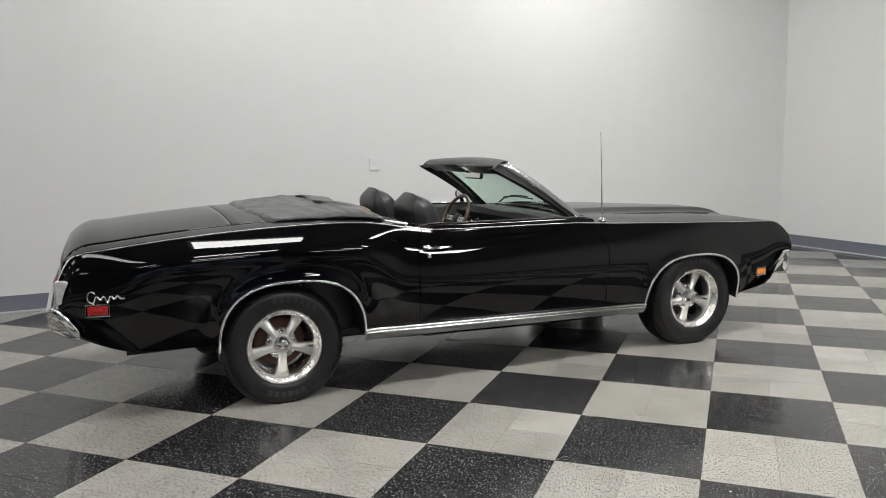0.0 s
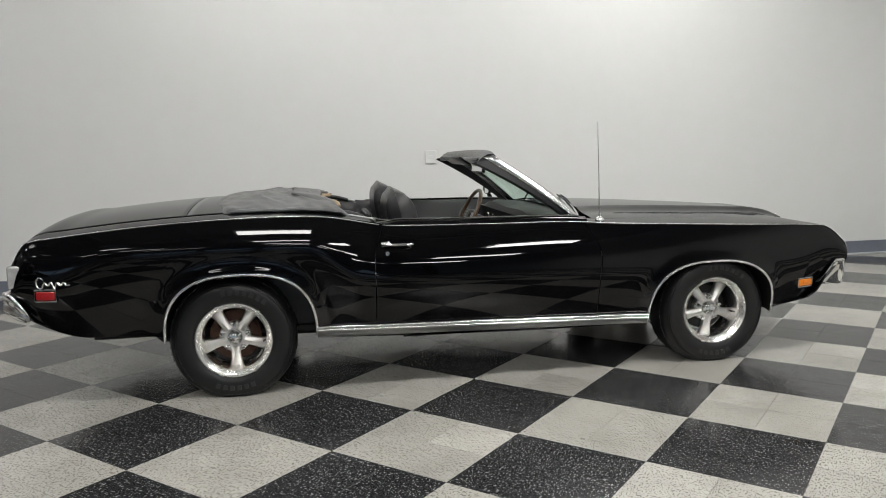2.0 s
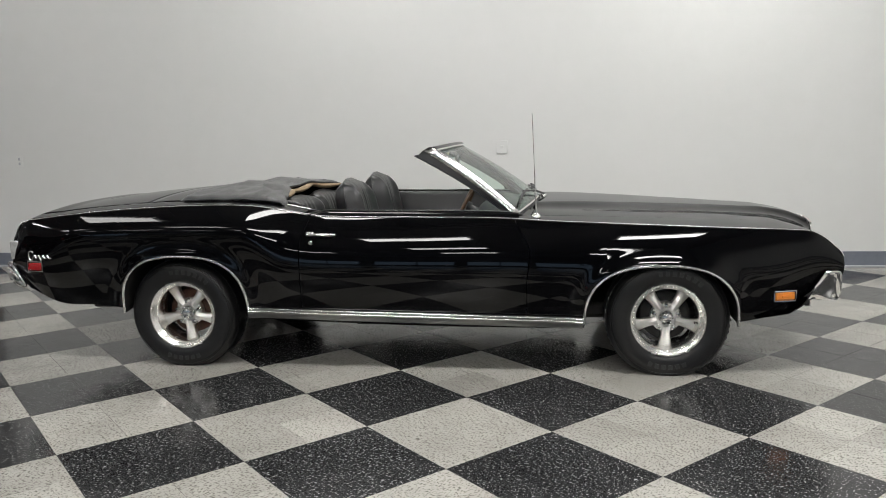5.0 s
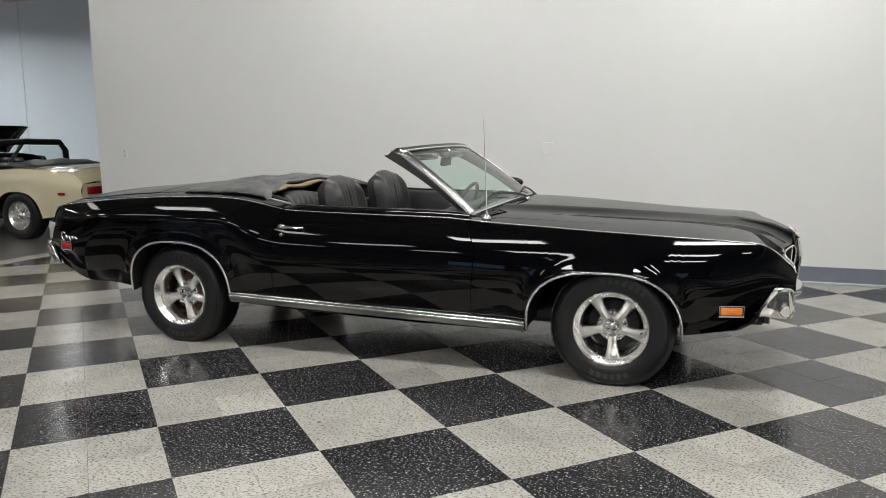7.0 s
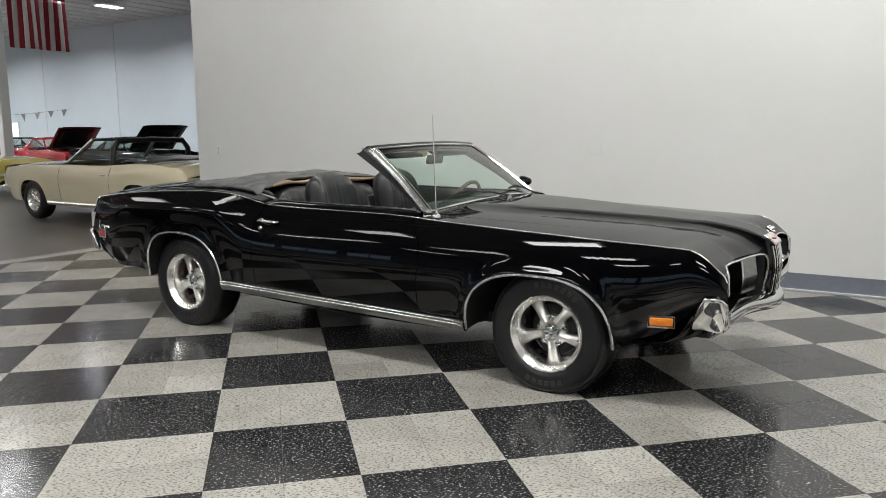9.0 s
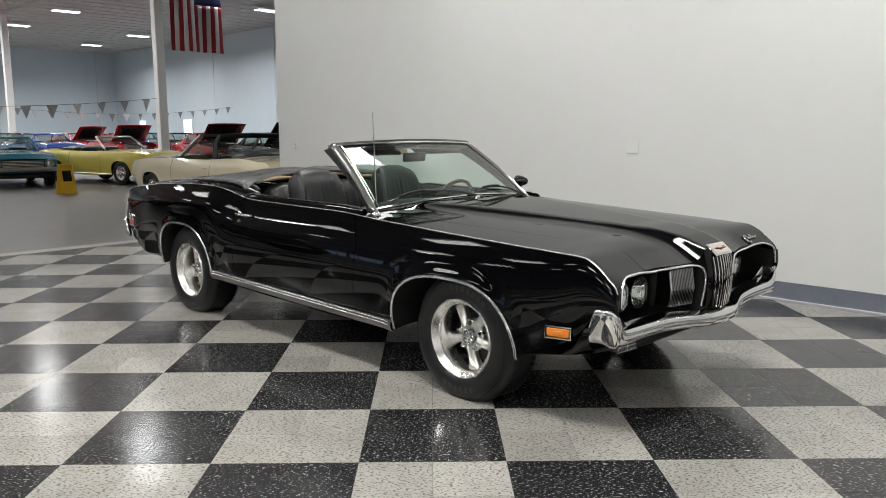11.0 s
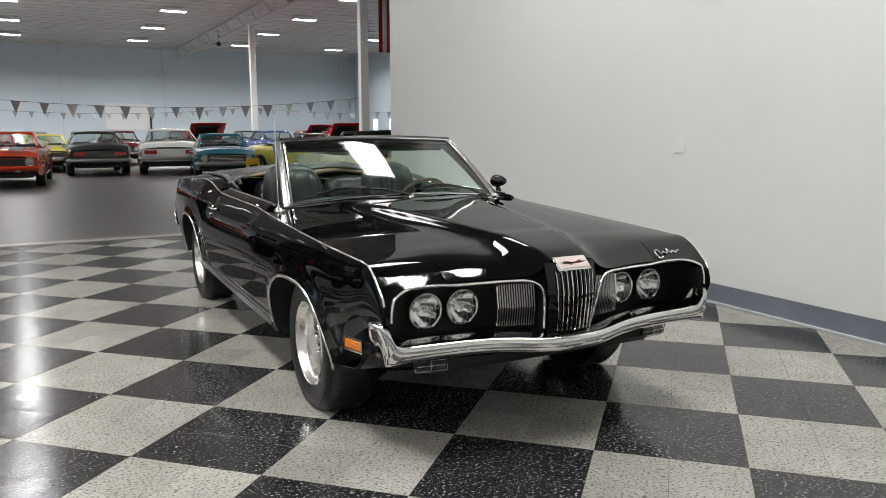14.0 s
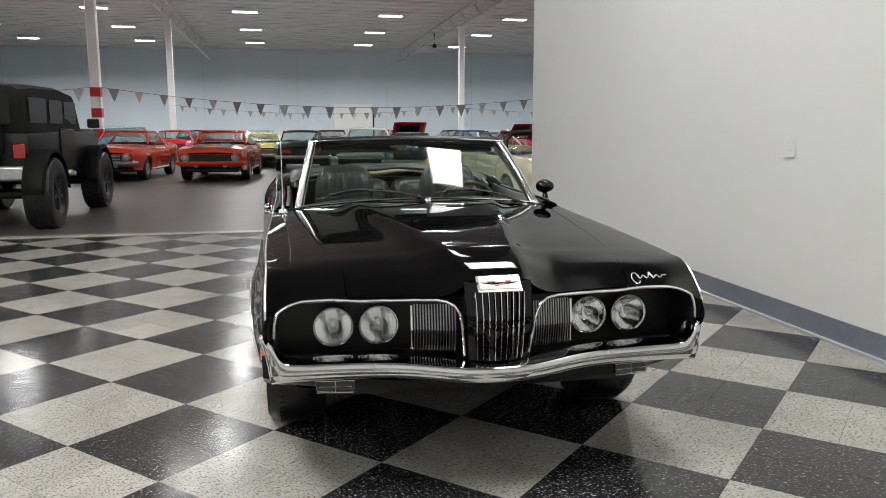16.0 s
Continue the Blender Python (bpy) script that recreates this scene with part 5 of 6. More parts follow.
def girder(v):
    t = thing("roof_girder", hall(-28.3, v, 0), "pale open-web steel roof girder", "girder", "roof girders")
    for z in (ROOF - 0.85, ROOF - 0.08):
        part("chord", boxes(((67.0, 0.12, 0.1), (0, 0, z), 0.01)), GIRDER_GREY, t, smooth=False)
    for k in range(45):
        x = -33.0 + 1.46 * k
        bm = bmesh.new()
        a, b = (ROOF - 0.85, ROOF - 0.1) if k % 2 else (ROOF - 0.1, ROOF - 0.85)
        sweep(bm, [(x, 0, a), (x + 1.46, 0, b)], 0.03, 5)
        part("web", bm, GIRDER_GREY, t, smooth=False)


for v in (10.8, -4.8, -20.7):
    girder(v)
bm = bmesh.new()
for k in range(56):
    box(bm, (0.07, 59.0, 0.03), (-61.5 + 1.22 * k, -3.2, ROOF - 0.015))
ribs = part("roof_ribs", bm, HALL_ROOF, None, smooth=False, m=hall(0, 0))
tagged(ribs, "closely set grey roof ribs", "roof ribs", "", "structure")
for v in (-20.6, -13.0, -5.4, 2.2, 9.8, 17.4, 25.0):
    j = part("wall_joint", boxes(((0.02, 0.05, ROOF), (-62.49, v, ROOF / 2))), HALL_ROOF, smooth=False, m=hall(0, 0))
    tagged(j, "narrow vertical joint between wall panels", "joint", "", "structure")
for u in (-53.6, -46.0, -38.4, -30.8, -23.2, -15.6):
    j = part("wall_joint", boxes(((0.05, 0.02, ROOF), (u, 26.49, ROOF / 2))), HALL_ROOF, smooth=False, m=hall(0, 0))
    tagged(j, "narrow vertical joint between wall panels", "joint", "", "structure")


def ceiling_fan(u, v, z, spin):
    t = thing("ceiling_fan", hall(u, v, z, spin), "black three-blade ceiling fan on a long rod", "fan", "ceiling fans")
    bm = bmesh.new()
    sweep(bm, [(0, 0, 0.1), (0, 0, ROOF - z)], 0.03, 8)
    part("rod", bm, MATT_BLACK, t)
    bm = bmesh.new()
    lathe(bm, [(0.0, -0.14), (0.12, -0.12), (0.16, 0.0), (0.12, 0.12), (0.0, 0.14)], 16, pose(0, 0, 0, 90, 0, 0))
    part("motor", bm, MATT_BLACK, t)
    for k in range(3):
        part("blade", boxes(((0.75, 0.16, 0.012), (0.5, 0, 0), 0.004)), MATT_BLACK, t, m=pose(0, 0, 0.04, 8, 0, 120 * k))


ceiling_fan(-48.7, 11.4, 7.05, 15)
ceiling_fan(-30.5, -4.4, 6.9, 50)

# ---- flag hung from the roof ----
FLAG_RED = mottled("flag_red", (0.32, 0.015, 0.03), (0.26, 0.012, 0.025), 3, 0.7, 0.8)
FLAG_WHITE = mottled("flag_white", (0.62, 0.6, 0.6), (0.7, 0.68, 0.68), 3, 0.7, 0.8)
FLAG_BLUE = mottled("flag_blue", (0.02, 0.03, 0.12), (0.025, 0.035, 0.14), 3, 0.7, 0.8)
flag = thing("flag", hall(-23.8, 13.3, 4.38, 90), "red and white striped flag with a blue corner hung upright", "flag")


def flag_wave(x, z):
    return 0.07 * math.sin(x * 5.2 + 0.6 * z) * (1.1 - z / 4.5)


for k in range(13):
    x0, x1 = -1.05 + 2.1 * k / 13, -1.05 + 2.1 * (k + 1) / 13
    bm = bmesh.new()
    z1 = 1.75 if k >= 6 else 3.48
    grid(bm, [[(x, flag_wave(x, z), z) for x in spread(x0, x1, 4)] for z in spread(0, z1, 16)])
    thick(part("stripe", bm, FLAG_RED if k % 2 == 0 else FLAG_WHITE, flag, "red stripe" if k % 2 == 0 else "white stripe"), 0.004)
bm = bmesh.new()
grid(bm, [[(x, flag_wave(x, z), z) for x in spread(-1.05 + 2.1 * 6 / 13, 1.05, 16)] for z in spread(1.75, 3.48, 14)])
thick(part("canton", bm, FLAG_BLUE, flag, "blue corner field"), 0.004)
bm = bmesh.new()
sweep(bm, [(-1.1, 0, 3.45), (1.1, 0, 3.45)], 0.02, 8)
part("flag_rod", bm, STEEL_PALE, flag)

# ---- pennants ----
PENNANT = [mottled("grey_pennant", (0.26, 0.26, 0.265), (0.3, 0.3, 0.305), 9, 0.6, 0.7), mottled("pale_pennant", (0.45, 0.45, 0.46), (0.5, 0.5, 0.51), 9, 0.6, 0.7)]


def pennants(u, v0, v1, z0, z1, sag, n, size):
    t = thing("pennant_string", hall(u, v0, 0), "sagging string of small grey triangular pennants", "pennants", "pennant strings")
    pts = [Vector((0, (v1 - v0) * k / n, z0 + (z1 - z0) * k / n - sag * 4 * (k / n) * (1 - k / n))) for k in range(n + 1)]
    bm = bmesh.new()
    sweep(bm, pts, 0.006, 5)
    part("cord", bm, MATT_BLACK, t)
    r = random.Random(int(-u * 10 + n))
    for k in range(n):
        p = pts[k].lerp(pts[k + 1], 0.5)
        w = size * r.uniform(0.85, 1.1)
        a = r.uniform(-0.09, 0.09)
        bm = bmesh.new()
        lo = [bm.verts.new(q) for q in ((0, -w / 2, 0), (0, w / 2, 0), (a, 0, -w * 1.25))]
        hi = [bm.verts.new(q) for q in ((0.006, -w / 2, 0), (0.006, w / 2, 0), (a + 0.006, 0, -w * 1.25))]
        bm.faces.new(lo)
        bm.faces.new(hi[::-1])
        for i in range(3):
            bm.faces.new((lo[i], lo[(i + 1) % 3], hi[(i + 1) % 3], hi[i]))
        part("pennant", bm, PENNANT[k % 3 == 1], t, smooth=False, m=Matrix.Translation(p) @ pose(0, 0, 0, 0, 0, r.uniform(-25, 25)))


pennants(-21.8, -4.75, 10.57, 2.68, 2.5, 0.5, 20, 0.32)
pennants(-21.8, -20.6, -5.05, 2.9, 2.68, 0.5, 20, 0.32)
pennants(-38.2, -4.6, 10.75, 2.6, 2.6, 0.4, 22, 0.28)
pennants(-39.0, 11.05, 23.8, 2.6, 2.9, 0.4, 16, 0.32)

# ---- daylight openings and a white board on the far wall ----
SKY_PANE = glowing("bright_pane", (0.72, 0.86, 1.0), 1.3)
for v, w in ((-57.5, 1.1), (-54.0, 1.3), (-50.0, 1.3)):
    t = thing("window_1", hall(v, 26.48, 0.95, -90), "small bright window in the far wall", "window", "far windows", "structure")
    part("pane", boxes(((0.02, w, 1.1), (0.02, 0, 0.75))), SKY_PANE, t, smooth=False)
    for y in (-w / 2, w / 2):
        part("window_frame", boxes(((0.06, 0.06, 1.2), (0.02, y, 0.75), 0.006)), STEEL_PALE, t)
wb_t = thing("notice_board", hall(-62.47, 6.9, 1.4), "large white board on the far wall", "board")
part("panel", boxes(((0.04, 3.3, 2.1), (0.02, 0, 1.05), 0.006)), PLASTIC_WHITE, wb_t)
part("post", boxes(((0.1, 0.12, 2.4), (0.08, 1.75, 0.2), 0.01)), MATT_BLACK, wb_t)

# ---- parked cars ----
TRIM = BRUSHED
INNER = VINYL


def paint(name, c, rough=0.25):
    return material(name, c, rough, 0.0, 1.0, 0.4)


def plain_wheel(parent, s, y, r, rim_mat, side, width=0.2):
    w = bpy.data.objects.new("wheel", None)
    scene.collection.objects.link(w)
    w.parent = parent
    w.matrix_basis = pose(s, y, r, 0, 0, 0 if side < 0 else 180)
    bm = bmesh.new()
    k = r / 0.33
    lathe(bm, [(0.19 * k, 0.0), (0.215 * k, -0.02), (0.28 * k, -0.022), (0.318 * k, -0.002), (0.33 * k, 0.03), (0.33 * k, width - 0.03), (0.31 * k, width), (0.2 * k, width)], 32)
    part("tyre", bm, RUBBER, w, "black tyre")
    bm = bmesh.new()
    lathe(bm, [(0.0, -0.005), (0.03 * k, -0.004), (0.05 * k, 0.012), (0.07 * k, 0.03), (0.15 * k, 0.035), (0.17 * k, 0.01), (0.195 * k, -0.012), (0.2 * k, 0.0)], 28)
    rim = part("rim", bm, rim_mat, w, "bright wheel rim")
    for q in range(5):
        part("spoke", boxes(((0.11 * k, 0.02, 0.04 * k), (0.1 * k, 0.012, 0), 0.006)), rim_mat, rim, smooth=False, m=pose(0, 0, 0, 0, 72 * q + 18, 0))
    return w


def parked_car(label, u, v, turn, mat, roof="coupe", hood_up=False, stripe=None, rim=None, scale=1.0, boxy=0.0, roof_mat=None, tall=0.0, rollbar=False, lid=None):
    """A classic car of the sixties: nose towards +x."""
    t = thing("parked_car", hall(u, v, 0, turn), label, "car", "parked cars")
    t.scale = (scale, scale, scale)
    rim = rim or ALLOY_LIP
    zt = curve([-2.4, -2.3, -2.0, -1.2, -0.7, 0.6, 1.4, 2.1, 2.28, 2.36], [0.74, 0.84, 0.9 + tall, 0.93 + tall, 0.905 + tall, 0.9 + tall, 0.88, 0.83, 0.8, 0.7])
    zb = curve([-2.4, -2.2, -1.8, -0.9, 0.9, 1.8, 2.2, 2.36], [0.5, 0.38, 0.3, 0.25, 0.25, 0.28, 0.34, 0.46])
    ym = curve([-2.4, -2.0, -1.0, 1.0, 1.9, 2.36], [0.82, 0.88, 0.91, 0.91, 0.88, 0.8])
    dt = curve([-2.4, -1.0, 1.0, 2.36], [0.05, 0.09, 0.06, 0.03])
    sh = Shell(zt, zb, ym, dt, 0.06, ((-1.37, 0.37, 0.28, 0.36), (1.35, 0.37, 0.28, 0.36)), flare=0.012)
    zc_ = curve([-2.4, -2.3, -2.0, -1.2, 0.6, 1.4, 2.1, 2.3, 2.36], [0.78, 0.9, 0.95 + tall, 0.97 + tall, 0.95 + tall, 0.94, 0.88, 0.84, 0.74])
    bm = bmesh.new()
    for sign in (-1, 1):
        sh.side(bm, -2.39, 2.35, sign, rows=10)
    part("body", bm, mat, t)
    for nm, a, b in (("rear_deck", -2.39, -1.15), ("hood", 0.66, 2.35)):
        if nm == "hood" and hood_up:
            continue
        bm = bmesh.new()
        grid(bm, [[(s, y * (ym(s) - dt(s)), sh.top(s, zc_(s), y * (ym(s) - dt(s)), 3)) for y in spread(-1, 1, 15)] for s in spread(a, b, 18)])
        part(nm, bm, mat, t)
        if stripe and nm == "hood":
            for y0 in (-0.33, 0.33):
                bm = bmesh.new()
                grid(bm, [[(s, y, sh.top(s, zc_(s), y, 3) + 0.004) for y in spread(y0 - 0.15, y0 + 0.15, 5)] for s in spread(0.75, 2.3, 16)])
                part("hood_stripe", bm, stripe, t, "dark stripe along the bonnet")
    if hood_up:
        bm = bmesh.new()
        hm = Matrix.Translation((0.72, 0, 0.95)) @ pose(0, 0, 0, 0, -37, 0) @ Matrix.Translation((-0.72, 0, -0.95))
        grid(bm, [[hm @ Vector((s, y * 0.7, sh.top(s, zc_(s), y * 0.7, 3))) for y in spread(-1, 1, 13)] for s in spread(0.72, 1.95, 14)])
        lid_ob = thick(part("raised_hood", bm, lid or mat, t, "bonnet propped open"), 0.01)
        bm = bmesh.new()
        hm2 = hm @ Matrix.Translation((0, 0, -0.035))
        grid(bm, [[hm2 @ Vector((s, y * 0.5, sh.top(s, zc_(s), y * 0.5, 3))) for y in spread(-1, 1, 9)] for s in spread(0.9, 1.78, 8)])
        thick(part("hood_liner", bm, MATT_BLACK, lid_ob, "dark underside"), 0.012)
        bm = boxes(((1.2, 0.9, 0.3), (1.4, 0, 0.66), 0.1), ((0.4, 0.4, 0.12), (1.3, 0, 0.86), 0.04))
        part("engine", bm, MATT_BLACK, t)
        for sign in (-1, 1):
            bm = bmesh.new()
            grid(bm, [[(s, sign * y * (ym(s) - dt(s)), sh.top(s, zc_(s), y * (ym(s) - dt(s)), 3)) for y in spread(0.82, 1, 4)] for s in spread(0.66, 2.35, 14)])
            part("fender_top", bm, mat, t)
    for nm, s, zz, off in (("nose_panel", 2.35, 0.71, 1), ("tail_panel", -2.39, 0.75, -1)):
        bm = bmesh.new()
        grid(bm, [[(s - off * 0.04 * (1 - q), y, 0.4 + (zz - 0.4) * q) for y in spread(-0.79, 0.79, 9)] for q in spread(0, 1, 5)])
        part(nm, bm, mat, t)
    for s, off in ((2.4, 1), (-2.46, -1)):
        bm = bmesh.new()
        sweep(bm, [(s - off * 0.2, -0.86, 0.48), (s - off * 0.02, -0.8, 0.48), (s, -0.5, 0.48), (s + off * 0.02, 0, 0.48), (s, 0.5, 0.48), (s - off * 0.02, 0.8, 0.48), (s - off * 0.2, 0.86, 0.48)], 0.05, 8, 1.0)
        part("bumper", bm, TRIM if not stripe else mat, t, "bumper")
    for sign in (-1, 1):
        bm = bmesh.new()
        lathe(bm, [(0.0, -0.03), (0.05, -0.022), (0.085, 0.0), (0.09, 0.02)], 20, pose(2.34, sign * 0.62, 0.63, 0, 0, 90))
        lamp = part("headlight", bm, CLEAR_LENS, t, "round headlamp")
        bm = bmesh.new()
        lathe(bm, [(0.088, -0.01), (0.1, -0.012), (0.105, 0.02)], 20, pose(2.34, sign * 0.62, 0.63, 0, 0, 90))
        part("headlight_ring", bm, TRIM, lamp)
        part("tail_light", boxes(((0.03, 0.34, 0.1), (-2.4, sign * 0.55, 0.66), 0.01)), RED_LENS, t, "red tail lamp")
        part("side_marker", boxes(((0.12, 0.02, 0.035), (-2.1, sign * (sh.y(-2.1, 0.62) + 0.002), 0.62), 0.006)), RED_LENS, t)
        bm = bmesh.new()
        sweep(bm, [(s, sign * (sh.y(s, 0.3) + 0.004), 0.285) for s in spread(-0.95, 0.95, 10)], 0.02, 6)
        part("sill_moulding", bm, TRIM, t)
        for s in (-0.75, 0.55):
            bm = bmesh.new()
            sweep(bm, [(s, sign * (sh.y(s, z) + 0.001), z) for z in spread(0.3, 0.88 + tall, 10)], 0.0035, 4)
            part("door_gap", bm, MATT_BLACK, t)
        part("door_handle", boxes(((0.12, 0.02, 0.02), (-0.6, sign * (sh.y(-0.6, 0.76) + 0.01), 0.76), 0.006)), TRIM, t)
    bm = bmesh.new()
    for k in range(5):
        box(bm, (0.02, 0.95, 0.009), (2.348, 0, 0.545 + 0.037 * k))
    part("grille_opening", boxes(((0.03, 1.46, 0.2), (2.333, 0, 0.62), 0.02)), MATT_BLACK, t)
    part("grille", bm, MATT_BLACK if stripe else TRIM, t, smooth=False)
    if rim is SILVER:
        for y in (-0.36, 0.36):
            bm = bmesh.new()
            lathe(bm, [(0.0, -0.02), (0.05, -0.015), (0.065, 0.01)], 14, pose(2.36, y, 0.43, 0, 0, 90))
            part("fog_lamp", bm, CLEAR_LENS, t)
    for s in (1.35, -1.37):
        for side in (-1, 1):
            plain_wheel(t, s, side * 0.87, 0.32, rim, side)
    part("underbody", boxes(((4.3, 1.35, 0.12), (0, 0, 0.3), 0.03)), DARK, t)
    part("cabin_tub", boxes(((1.85, 1.45, 0.5), (-0.25, 0, 0.55), 0.03)), INNER, t)
    # windscreen and frame
    def ws(y, q):
        a, b = Vector((0.66 - 0.1 * y * y, 0.7 * y, 0.93 + tall)), Vector((0.1 - 0.04 * y * y, 0.58 * y, 1.29 + tall))
        return a.lerp(b, q)

    bm = bmesh.new()
    grid(bm, [[ws(y, q) for y in spread(-1, 1, 9)] for q in spread(0, 1, 5)])
    g = part("windscreen", bm, CLEAR_GLASS, t, "windscreen")
    g.visible_shadow = False
    bm = bmesh.new()
    sweep(bm, [ws(-1, q) for q in spread(0, 1, 5)] + [ws(y, 1) for y in spread(-0.9, 0.9, 9)] + [ws(1, q) for q in spread(1, 0, 5)], 0.028, 6)
    part("screen_frame", bm, TRIM if roof == "open" else (roof_mat or mat), t)
    for y in (-0.36, 0.36):
        part("seat", boxes(((0.16, 0.5, 0.6), (-0.45, y, 0.75), 0.06, pose(0, 0, 0, 0, -6, 0), 2), ((0.5, 0.5, 0.16), (-0.18, y, 0.52), 0.06, None, 2)), INNER, t)
    if roof == "coupe":
        rm = roof_mat or mat
        bm = bmesh.new()
        grid(bm, [[(s, y * 0.6, 1.29 + tall + 0.045 * math.sin(math.pi * min(max((0.1 - s) / 1.1, 0), 1)) - 0.03 * y * y - (0.03 if s < -0.8 else 0)) for y in spread(-1, 1, 11)] for s in spread(0.12, -0.9, 10)])
        thick(part("roof", bm, rm, t), 0.03)
        bm = bmesh.new()
        grid(bm, [[(-0.9 + (-1.55 + 0.9) * q, y * (0.56 + 0.1 * q), 1.25 + tall + (0.955 - 1.25) * q) for y in spread(-1, 1, 9)] for q in spread(0, 1, 5)])
        g = part("rear_window", bm, CLEAR_GLASS, t, "rear window")
        g.visible_shadow = False
        for sign in (-1, 1):
            bm = bmesh.new()
            grid(bm, [[(-0.72 + (-0.9 + 0.72) * q - 0.62 * (1 - q) * k, sign * (0.8 - 0.22 * q), 0.92 + tall + 0.33 * q) for k in (0, 1)] for q in spread(0, 1, 5)])
            thick(part("roof_quarter", bm, rm, t), 0.02)
            bm = bmesh.new()
            grid(bm, [[(0.56 - 0.44 * q + (-0.72 - 0.56 + 0.26 * q) * k, sign * (0.8 - 0.21 * q), 0.92 + tall + 0.35 * q) for k in (0, 1)] for q in (0, 1)])
            g = part("side_window", bm, CLEAR_GLASS, t, "side window")
            g.visible_shadow = False
    else:
        bm = bmesh.new()
        grid(bm, [[(s, y * 0.68, 0.97 + tall + 0.07 * math.sin(math.pi * (s + 1.5) / 0.75) * (1 - y**4) + 0.01 * math.sin(9 * y + 14 * s)) for y in spread(-1, 1, 15)] for s in spread(-1.5, -0.75, 10)])
        thick(part("folded_top", bm, roof_mat or TOP_CLOTH, t, "folded soft top"), 0.02)
    if rollbar:
        bm = bmesh.new()
        sweep(bm, [(-0.62, -0.72, 0.8), (-0.62, -0.7, 1.15), (-0.62, -0.6, 1.27), (-0.62, 0, 1.29), (-0.62, 0.6, 1.27), (-0.62, 0.7, 1.15), (-0.62, 0.72, 0.8)], 0.045, 8)
        part("roll_bar", bm, MATT_BLACK, t, "black padded roll bar")
        for sign in (-1, 1):
            bm = bmesh.new()
            grid(bm, [[(0.52 - 0.4 * q + (-1.08 + 0.35 * q) * k, sign * (0.82 - 0.18 * q), 0.92 + 0.3 * q) for k in (0, 1)] for q in (0, 1)])
            g = part("side_window", bm, CLEAR_GLASS, t, "side window")
            g.visible_shadow = False
    return t


CREAM = paint("cream_paint", (0.8, 0.72, 0.5))
ORANGE = paint("orange_red_paint", (0.68, 0.06, 0.018))
GREEN = paint("very_dark_green_paint", (0.012, 0.02, 0.016))
WHITE_P = paint("white_paint", (0.76, 0.76, 0.74))
TEAL = paint("teal_paint", (0.025, 0.16, 0.22))
YELLOW = paint("yellow_paint", (0.72, 0.6, 0.13))
RED_P = paint("red_paint", (0.48, 0.012, 0.02))
SILVER = paint("silver_paint", (0.4, 0.41, 0.42))
BLUE_P = paint("blue_paint", (0.02, 0.05, 0.2))
SKY_P = paint("pale_blue_paint", (0.2, 0.45, 0.55))
BLACK_P = paint("dark_paint", (0.012, 0.012, 0.014))
MAROON = paint("maroon_paint", (0.12, 0.01, 0.015))

parked_car("cream convertible with a black roll bar and lowered top", -8.08, 5.3, 180, CREAM, "open", rollbar=True)
parked_car("orange-red coupe with black bonnet stripes", -17.9, -0.75, -4, ORANGE, "coupe", stripe=DARK, rim=SILVER)
parked_car("orange-red coupe parked beside a striped one", -18.35, -3.4, -6, ORANGE, "coupe", rim=SILVER)
parked_car("very dark green coupe seen from its tail", -22.3, 1.55, 180, GREEN, "coupe")
parked_car("white coupe seen from its tail", -22.0, 3.85, 172, WHITE_P, "coupe", scale=1.06)
parked_car("teal coupe with bright bumpers", -18.5, 4.75, -8, TEAL, "coupe", scale=0.94, roof_mat=TEAL)
parked_car("black car with its bonnet propped open", -17.6, 12.5, -10, BLACK_P, "coupe", hood_up=True)
parked_car("red car with its bonnet propped open", -22.6, 13.0, -10, RED_P, "coupe", hood_up=True, lid=MAROON)
parked_car("yellow sports car with its top down beside a column", -17.3, 7.05, 16, YELLOW, "open", scale=0.95)
back = [("maroon car in the second row", -29.5, 3.0, MAROON, False), ("bright red car with its bonnet propped open", -29.0, 6.2, RED_P, True), ("blue coupe with a dark roof", -30.0, 9.4, BLUE_P, False),
        ("red car with a raised red bonnet", -29.5, 12.6, RED_P, True), ("dark car at the end of the second row", -30.2, 15.8, BLACK_P, False), ("silver coupe in the second row", -29.8, -0.2, SILVER, False), ("red coupe in the second row", -29.5, -3.4, RED_P, False),
        ("black coupe in the second row", -29.2, -6.6, BLACK_P, False), ("pale blue coupe in the second row", -30.0, -9.8, SKY_P, False), ("orange coupe in the second row", -29.4, -13.0, ORANGE, False)]
for k, (lab, u, v, mat, up) in enumerate(back):
    parked_car(lab, u, v, 6 * (k % 3) - 6 + (180 if k % 4 == 2 else 0), mat, "coupe", hood_up=up)
far = [("silver car", SILVER), ("red car", RED_P), ("black car", BLACK_P), ("pale blue car", SKY_P), ("white car", WHITE_P), ("maroon car", MAROON), ("dark green car", GREEN), ("red car with its bonnet up", RED_P), ("blue car", BLUE_P)]
for k, (lab, mat) in enumerate(far):
    parked_car(lab + " in the far row", -38.0 - 0.5 * (k % 2), -11.0 + 3.6 * k, 8 - 5 * (k % 3), mat, "coupe", hood_up=k == 7)
parked_car("silver coupe at the end of the front row", -18.6, -5.7, 0, SILVER, "coupe")
parked_car("red car between the two rows", -24.2, -1.4, 0, RED_P, "coupe")
parked_car("yellow car far down the aisle", -25.2, 0.2, 0, YELLOW, "coupe", scale=0.92)
parked_car("pale blue car behind the orange ones", -23.6, -4.4, 180, SKY_P, "coupe", tall=0.12)

